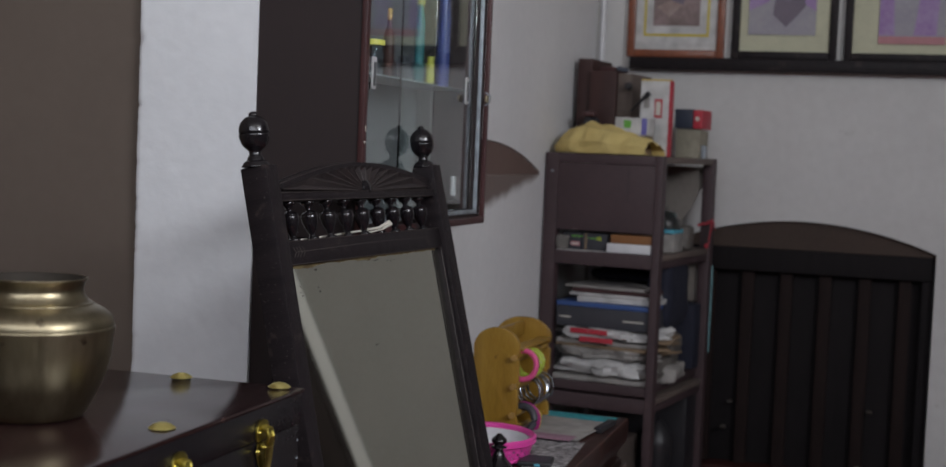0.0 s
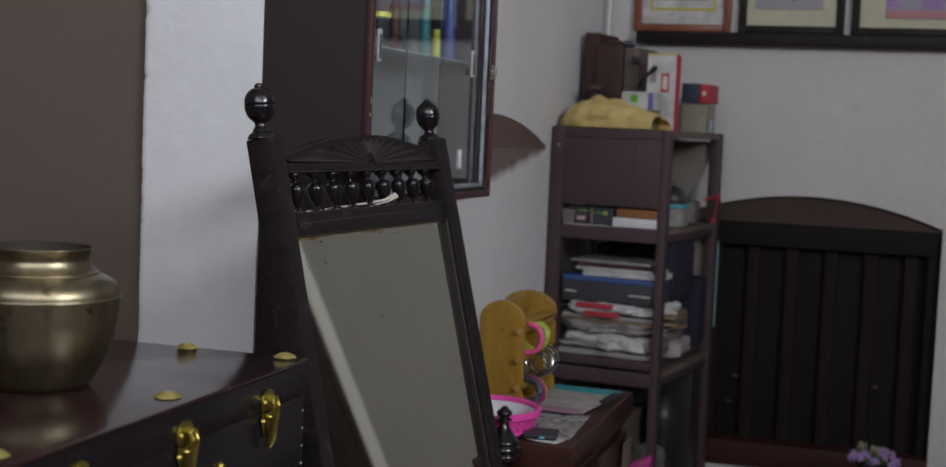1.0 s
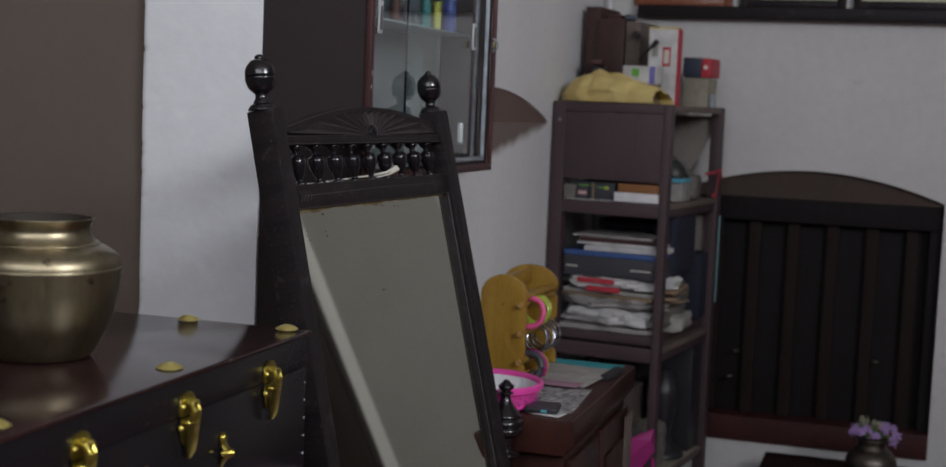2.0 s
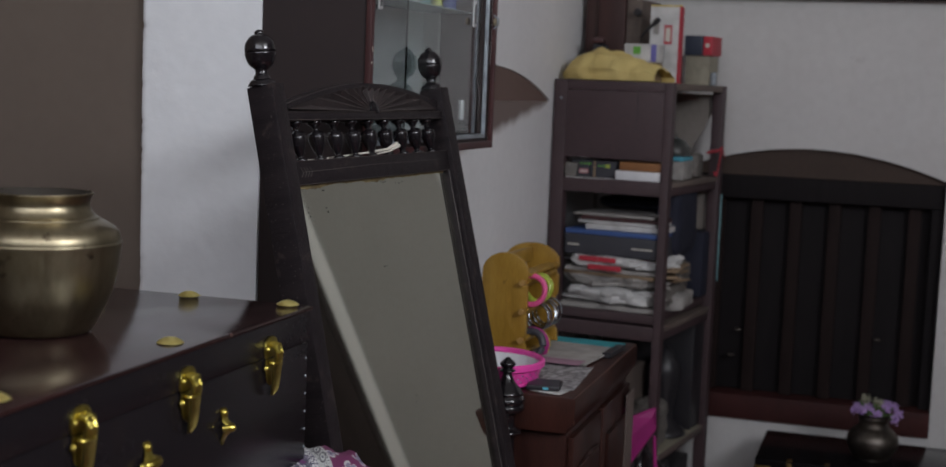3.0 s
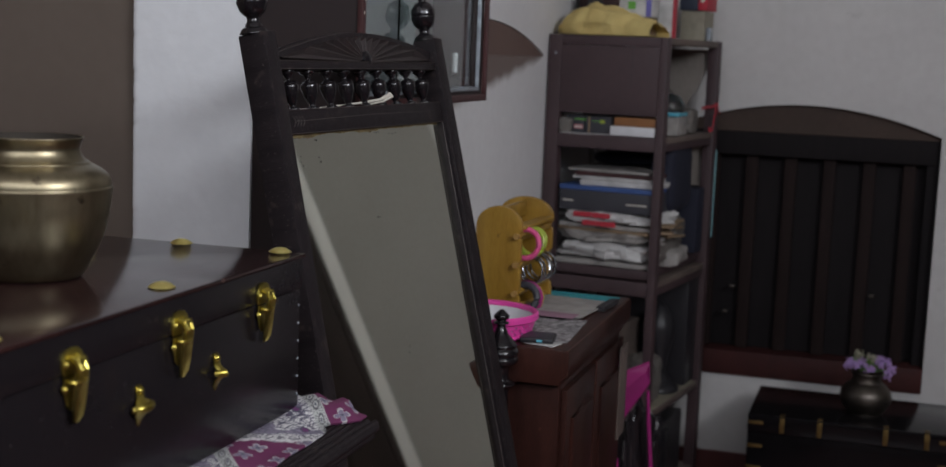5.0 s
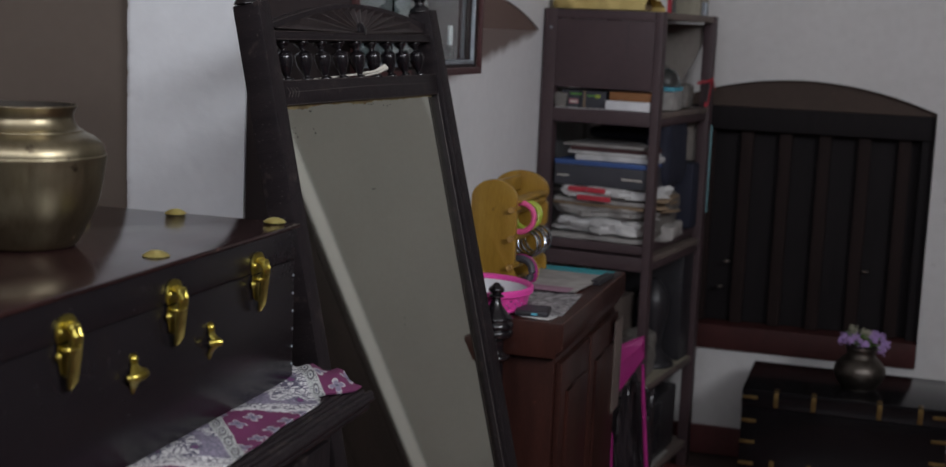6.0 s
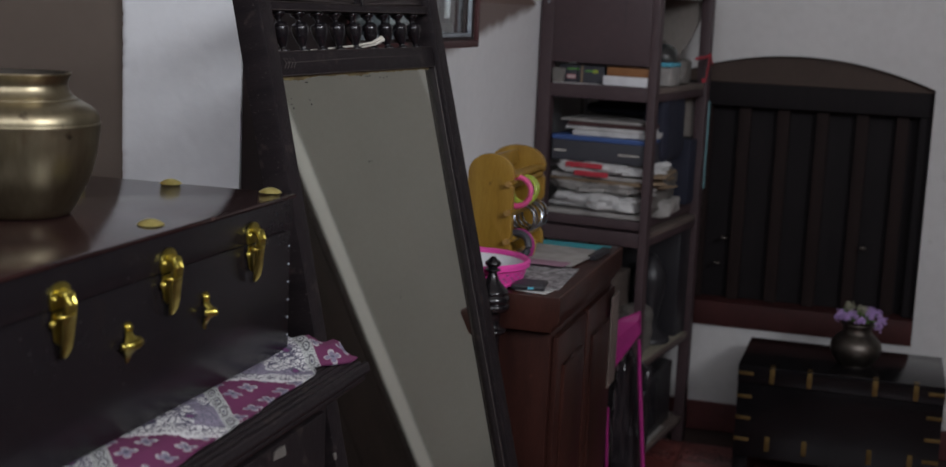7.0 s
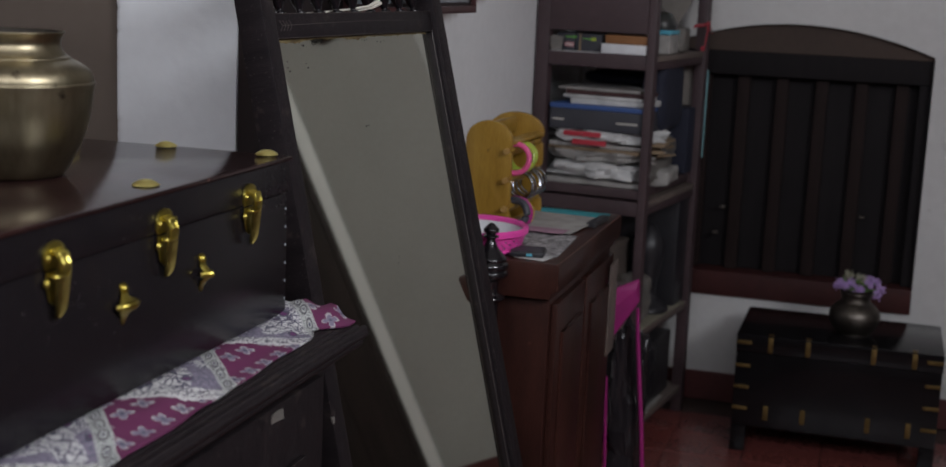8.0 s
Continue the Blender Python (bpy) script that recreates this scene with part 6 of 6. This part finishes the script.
rthing("cloth_scrap", -0.375, -0.325, 0.24, 0.30, TOPZ, TOPZ + 0.125, M_GREYB, "dark bundle of cloth before the cases", "cloth", 0, 0.02, 0.01)
rthing("cloth_scrap", -0.37, -0.33, 0.22, 0.28, TOPZ + 0.126, TOPZ + 0.142, M_CABF, "small red cloth scrap on a bundle", "cloth", 12, 0.005, 0.005)
solo("hammer", tube([RM @ Vector(q) for q in ((-0.205, 0.262, TOPZ + 0.150), (-0.178, 0.234, TOPZ + 0.169), (-0.157, 0.231, TOPZ + 0.188), (-0.148, 0.230, TOPZ + 0.196), (-0.134, 0.229, TOPZ + 0.210))], [0.004, 0.0045, 0.005, 0.0085, 0.009], 10), M_BLACKP, "black tool handle leaning on the case", "tool", at=tuple(RM @ Vector((-0.1650, 0.30, TOPZ + 0.19))))
wb = thing("printed_carton", tuple(RM @ Vector((-0.11, 0.27, TOPZ))), "white carton with red edges standing on end", "box")
part("body", rbox(-0.1675, -0.0678, 0.24, 0.272, TOPZ, TOPZ + 0.250, 0.002), M_PAPER, wb)
part("edge", rbox(-0.0676, -0.0615, 0.239, 0.272, TOPZ, TOPZ + 0.250, 0.001), M_RED, wb, "red side")
part("top_edge", rbox(-0.1675, -0.0678, 0.24, 0.272, TOPZ + 0.2503, TOPZ + 0.256, 0.001), M_KRAFT, wb)
part("badge", rbox(-0.117, -0.090, 0.2380, 0.2392, TOPZ + 0.128, TOPZ + 0.190, 0), M_RED, wb, "red badge")
part("badge_field", rbox(-0.112, -0.095, 0.2370, 0.2379, TOPZ + 0.136, TOPZ + 0.182, 0), M_IVORY, wb)
part("print", rbox(-0.155, -0.135, 0.2385, 0.2395, TOPZ + 0.16, TOPZ + 0.195, 0), M_GREYP, wb)
rthing("carton", -0.215, -0.115, 0.14, 0.235, TOPZ, TOPZ + 0.0645, M_CARD, "brown carton under a small white box", "box")
sb = thing("printed_carton", tuple(RM @ Vector((-0.17, 0.18, TOPZ + 0.065))), "small white carton with a blue end and green print", "box")
part("body", rbox(-0.2217, -0.1095, 0.15, 0.23, TOPZ + 0.065, TOPZ + 0.124, 0.002), M_PAPER, sb)
part("end", rbox(-0.1290, -0.1105, 0.1482, 0.1496, TOPZ + 0.067, TOPZ + 0.122, 0.0004), M_BLUEV, sb, "blue-violet end")
part("print", rbox(-0.19, -0.165, 0.1485, 0.1495, TOPZ + 0.09, TOPZ + 0.115, 0), M_GREEN, sb)
jar = thing("carton", tuple(RM @ Vector((-0.06, 0.51, TOPZ))), "beige cardboard carton on the rack", "box")
part("body", rbox(-0.108, -0.022, 0.46, 0.57, TOPZ, TOPZ + 0.098, 0.003), M_BEIGE, jar)
part("flap", rbox(-0.106, -0.024, 0.458, 0.50, TOPZ + 0.0982, TOPZ + 0.1002, 0.0008), M_BEIGE, jar)
dk = thing("printed_carton", tuple(RM @ Vector((-0.05, 0.51, TOPZ + 0.101))), "dark blue carton with a red end, lying on a beige one", "box")
part("body", rbox(-0.111, -0.046, 0.45, 0.57, TOPZ + 0.101, TOPZ + 0.168, 0.003), M_NAVYB, dk)
part("end", rbox(-0.0455, -0.014, 0.45, 0.57, TOPZ + 0.101, TOPZ + 0.166, 0.003), M_RED, dk, "red end")
part("badge", lathe([(0, 0.001), (0.008, 0.001), (0.008, 0)], 14, RM @ pose(-0.030, 0.449, TOPZ + 0.135, 90, 0, 0)), M_IVORY, dk)
rthing("small_tin", -0.020, -0.003, 0.47, 0.50, TOPZ, TOPZ + 0.045, M_STEEL, "small grey tin on the rack", "tin", 0, 0.004)


def paper_bag():
    bm = bmesh.new()
    rows_ = []
    for x, h, y0 in ((-0.376, 0.038, 0.05), (-0.352, 0.078, 0.025), (-0.300, 0.096, 0.012), (-0.255, 0.103, 0.006), (-0.205, 0.092, 0.000), (-0.150, 0.080, 0.004), (-0.100, 0.062, 0.010), (-0.058, 0.044, 0.018)):
        sect = ((y0, 0.001), (y0 - 0.006, h * 0.42), (y0 + 0.022, h * 0.80), (y0 + 0.075, h), (0.19, h * 0.72), (0.235, h * 0.3), (0.235, 0.001))
        rows_.append([bm.verts.new((x, y, z)) for y, z in sect])
    for a, b in zip(rows_, rows_[1:]):
        for k in range(7):
            bm.faces.new((a[k], a[(k + 1) % 7], b[(k + 1) % 7], b[k]))
    bm.faces.new(rows_[0])
    bmesh.ops.subdivide_edges(bm, edges=bm.edges[:], cuts=3, use_grid_fill=True)
    for v in bm.verts:
        p = v.co
        fold = abs(noise.noise(p * 17)) * 0.018 + abs(noise.noise(p * 34 + Vector((3, 1, 7)))) * 0.010
        k = min(1, p.z / 0.02)
        v.co = p + Vector((0.004 * noise.noise(p * 20), -0.016 * noise.noise(p * 19 + Vector((4, 4, 4))) * k, (fold - 0.006) * k))
    r = bmesh.ops.extrude_face_region(bm, geom=bm.faces[:])
    for v in r["geom"]:
        if isinstance(v, bmesh.types.BMVert):
            v.co = Vector((v.co.x, 0.11 + (v.co.y - 0.11) * 0.975, 0.0015 + v.co.z * 0.96))
    bm.transform(RM @ Matrix.Translation((-0.012, 0, TOPZ + 0.001)))
    solo("paper_bag", bm, M_KRAFT, "crumpled yellow-brown paper bag lying on the rack", "bag", at=tuple(RM @ Vector((-0.247, 0.12, TOPZ))), smooth=False)


paper_bag()


# ---- pink stand beside the desk ----
def pink_stand():
    t = thing("dustpan", (-0.51, 3.3, 0), "magenta plastic long-handled dustpan standing upright", "dustpan")
    back = [(-0.570, 3.300, 0.695), (-0.502, 3.320, 0.727), (-0.508, 3.314, 0.700), (-0.573, 3.296, 0.636)]
    floor_ = [(-0.573, 3.296, 0.636), (-0.508, 3.314, 0.700), (-0.502, 3.320, 0.727), (-0.494, 3.290, 0.676), (-0.552, 3.255, 0.583), (-0.574, 3.270, 0.598)]
    for name, q in (("back", back), ("pan", floor_)):
        bm = bmesh.new()
        bm.faces.new([bm.verts.new(p) for p in q])
        r = bmesh.ops.extrude_face_region(bm, geom=bm.faces[:])
        for v in r["geom"]:
            if isinstance(v, bmesh.types.BMVert):
                v.co += Vector((0.001, 0.004, -0.003))
        part(name, bm, M_MAGENTA, t, smooth=False)
    part("lip", tube([Vector(p) for p in (back[0], back[1])], 0.003, 8), M_MAGENTA, t)
    part("handle", tube([(-0.500, 3.310, 0.650), (-0.494, 3.312, 0.56), (-0.468, 3.315, 0.296), (-0.445, 3.320, 0.004)], [0.005, 0.006, 0.0065, 0.0065], 10), M_MAGENTA, t)
    part("handle", tube([(-0.574, 3.300, 0.45), (-0.567, 3.300, 0.282), (-0.556, 3.300, 0.004)], 0.0045, 8), M_MAGENTA, t)
    part("cross_rod", tube([(-0.559, 3.30, 0.08), (-0.452, 3.318, 0.08)], 0.005, 8), M_MAGENTA, t)
    bm = sack(0.088, 0.13, 0.56, 0.20, 5.0, 13)
    bm.transform(pose(-0.527, 3.405, 0.002))
    solo("plastic_bag", bm, M_SACK, "dark shiny crinkled plastic bag behind the dustpan", "bag", at=(-0.527, 3.405, 0.002), smooth=False)


pink_stand()
solo("card_notice", box(-0.5180, -0.5150, 2.955, 3.05, 0.60, 0.835, 0.001), M_RSHELF, "grey-brown card stuck on the desk door", "card", at=(-0.517, 3.0, 0.60))


# ---- black trunk under the window ----
QX0, QX1, QY0, QY1, QZ0, QZ1 = -0.298, 0.354, 4.150, 4.570, 0.090, 0.404


def black_trunk():
    t = thing("brass_bound_trunk", (0.1, 4.35, 0), "black lacquered wooden trunk with brass corner straps", "trunk")
    part("body", box(QX0, QX1, QY0, QY1, QZ0, QZ1 - 0.062, 0.003), M_LACQ, t)
    part("lid", box(QX0 - 0.002, QX1 + 0.002, QY0 - 0.002, QY1 + 0.002, QZ1 - 0.060, QZ1, 0.005), M_LACQ, t)
    for x0 in (QX0, QX1 - 0.05):
        for y0 in (QY0, QY1 - 0.05):
            part("foot", box(x0, x0 + 0.05, y0, y0 + 0.05, 0, QZ0 - 0.001, 0.005), M_LACQ, t)
    f = QY0 - 0.002

    def strap(x0, x1, z0, z1):
        part("strap", box(x0, x1, f - 0.003, f - 0.0003, z0, z1, 0.0008), M_STRAP, t, "dull brass strap")

    for x in (-0.188, -0.068, 0.139, 0.266):
        strap(x - 0.008, x + 0.008, QZ1 - 0.055, QZ1 - 0.004)
        part("strap", box(x - 0.008, x + 0.008, f, f + 0.03, QZ1 + 0.0002, QZ1 + 0.002, 0.0006), M_STRAP, t, "dull brass strap")
        strap(x - 0.008, x + 0.008, 0.118, 0.168)
    for z in (0.377, 0.298, 0.225, 0.152):
        strap(QX0, QX0 + 0.05, z - 0.006, z + 0.006)
        strap(QX1 - 0.05, QX1, z - 0.006, z + 0.006)


M_LACQ = mat("black_lacquer", (0.0085, 0.0075, 0.0085), 0.16, scale=6, bump=0.05, spec=0.30, rough_var=0.06)
M_STRAP = mat("dull_brass_strap", (0.22, 0.145, 0.055), 0.5, 1.0, scale=30)
black_trunk()


M_DRIED = plain("dried_petal", (0.34, 0.33, 0.24), 0.7)


def vase():
    c = (0.066, 4.325, QZ1 + 0.001)
    prof = smooth_profile([(0, 0.0), (0.050, 0.0), (0.056, 0.004), (0.068, 0.018), (0.080, 0.040), (0.084, 0.060), (0.079, 0.080), (0.064, 0.098), (0.051, 0.108), (0.047, 0.116), (0.0475, 0.128), (0.052, 0.137), (0.0505, 0.141), (0.055, 0.146), (0.057, 0.151)], 5)
    inner = [(0.052, 0.1525), (0.042, 0.14), (0.040, 0.125), (0.070, 0.08), (0.04, 0.03), (0, 0.026)]
    solo("brass_vase", lathe(prof + inner, 40, pose(*c)), M_VASE, "tarnished brass vase on the black trunk", "vase", at=c)
    t = thing("flower_bunch", (c[0], c[1], c[2] + 0.04), "bunch of small purple flowers in the vase", "flowers")
    rng = random.Random(9)
    heads = ((-0.062, -0.02, 0.160, 0), (-0.040, -0.045, 0.168, 0), (-0.018, -0.03, 0.172, 0), (0.006, -0.05, 0.160, 0), (-0.030, 0.02, 0.190, 1), (0.010, 0.0, 0.186, 1),
             (0.036, -0.03, 0.174, 0), (0.058, -0.015, 0.178, 0), (0.076, -0.02, 0.158, 0), (0.066, -0.03, 0.140, 0), (0.040, 0.03, 0.178, 0), (-0.055, 0.03, 0.165, 0))
    for dx, dy, h, dry in heads:
        top = Vector((c[0] + dx, c[1] + dy, c[2] + h))
        part("stem", tube([(c[0], c[1], c[2] + 0.06), (c[0] + dx * 0.35, c[1] + dy * 0.35, c[2] + 0.15), top], 0.002, 5), M_LEAF, t)
        bm = bmesh.new()
        for i in range(34):
            d = Vector((rng.uniform(-1, 1), rng.uniform(-1, 1), rng.uniform(-0.4, 1))).normalized()
            q = top + d * rng.uniform(0.004, 0.019)
            s = d.orthogonal().normalized() * rng.uniform(0.005, 0.008)
            u = d.cross(s)
            bm.faces.new([bm.verts.new(v) for v in (q - s, q + u * 0.8 + d * 0.004, q + s, q - u * 0.8 + d * 0.004)])
        part("bloom", bm, M_DRIED if dry else M_PURPLE, t, smooth=False)
    for k in range(14):
        a = 2 * math.pi * k / 14 + 0.3
        r = 0.030 + 0.020 * (k % 3) / 2
        q = Vector((c[0] + r * math.cos(a), c[1] + r * math.sin(a), c[2] + 0.163 + 0.010 * (k % 2)))
        d = Vector((math.cos(a), math.sin(a), 0.7)) * 0.018
        s = Vector((-math.sin(a), math.cos(a), 0)) * 0.007
        bm = bmesh.new()
        bm.faces.new([bm.verts.new(v) for v in (q - d, q + s, q + d, q - s)])
        part("leaf", bm, M_LEAF, t, smooth=False)


vase()

# ---- floor tiles ----
floor = bpy.data.objects["floor"]
tile = None
for i in range(10):
    for j in range(12):
        x, y = -1.0 + i * 0.25, 2.0 + j * 0.2285
        if y + 0.22 > WY - 0.012:
            continue
        if tile is None:
            tile = finish("tile", box(0.0015, 0.2485, 0.0015, 0.227, -0.0058, 0.0, 0.0015, 1), M_FLOOR)
        ob = new("tile", tile)
        ob.parent = floor
        ob.matrix_basis = pose(x, y, 0)

# the rest of the floor, behind the camera and beside it
verts, faces = [], []
for i in range(-7, 15):
    for j in range(-20, 12):
        x, y = -1.0 + i * 0.25, 2.0 + j * 0.2285
        if (0 <= i < 10 and j >= 0) or x < -2.45 or x > 2.44 or y < -2.4 or y + 0.22 > WY - 0.012:
            continue
        k = len(verts)
        verts += [(x + a, y + b, z) for z in (-0.0058, 0.0) for a, b in ((0.0015, 0.0015), (0.2485, 0.0015), (0.2485, 0.227), (0.0015, 0.227))]
        faces += [(k + 4, k + 5, k + 6, k + 7), (k, k + 1, k + 5, k + 4), (k + 1, k + 2, k + 6, k + 5), (k + 2, k + 3, k + 7, k + 6), (k + 3, k, k + 4, k + 7)]
me = bpy.data.meshes.new("far_tiles")
me.from_pydata(verts, [], faces)
me.materials.append(M_FLOOR)
rest = new("far_tiles", me)
rest.parent = floor
tagged(rest, "", kind="stuff")
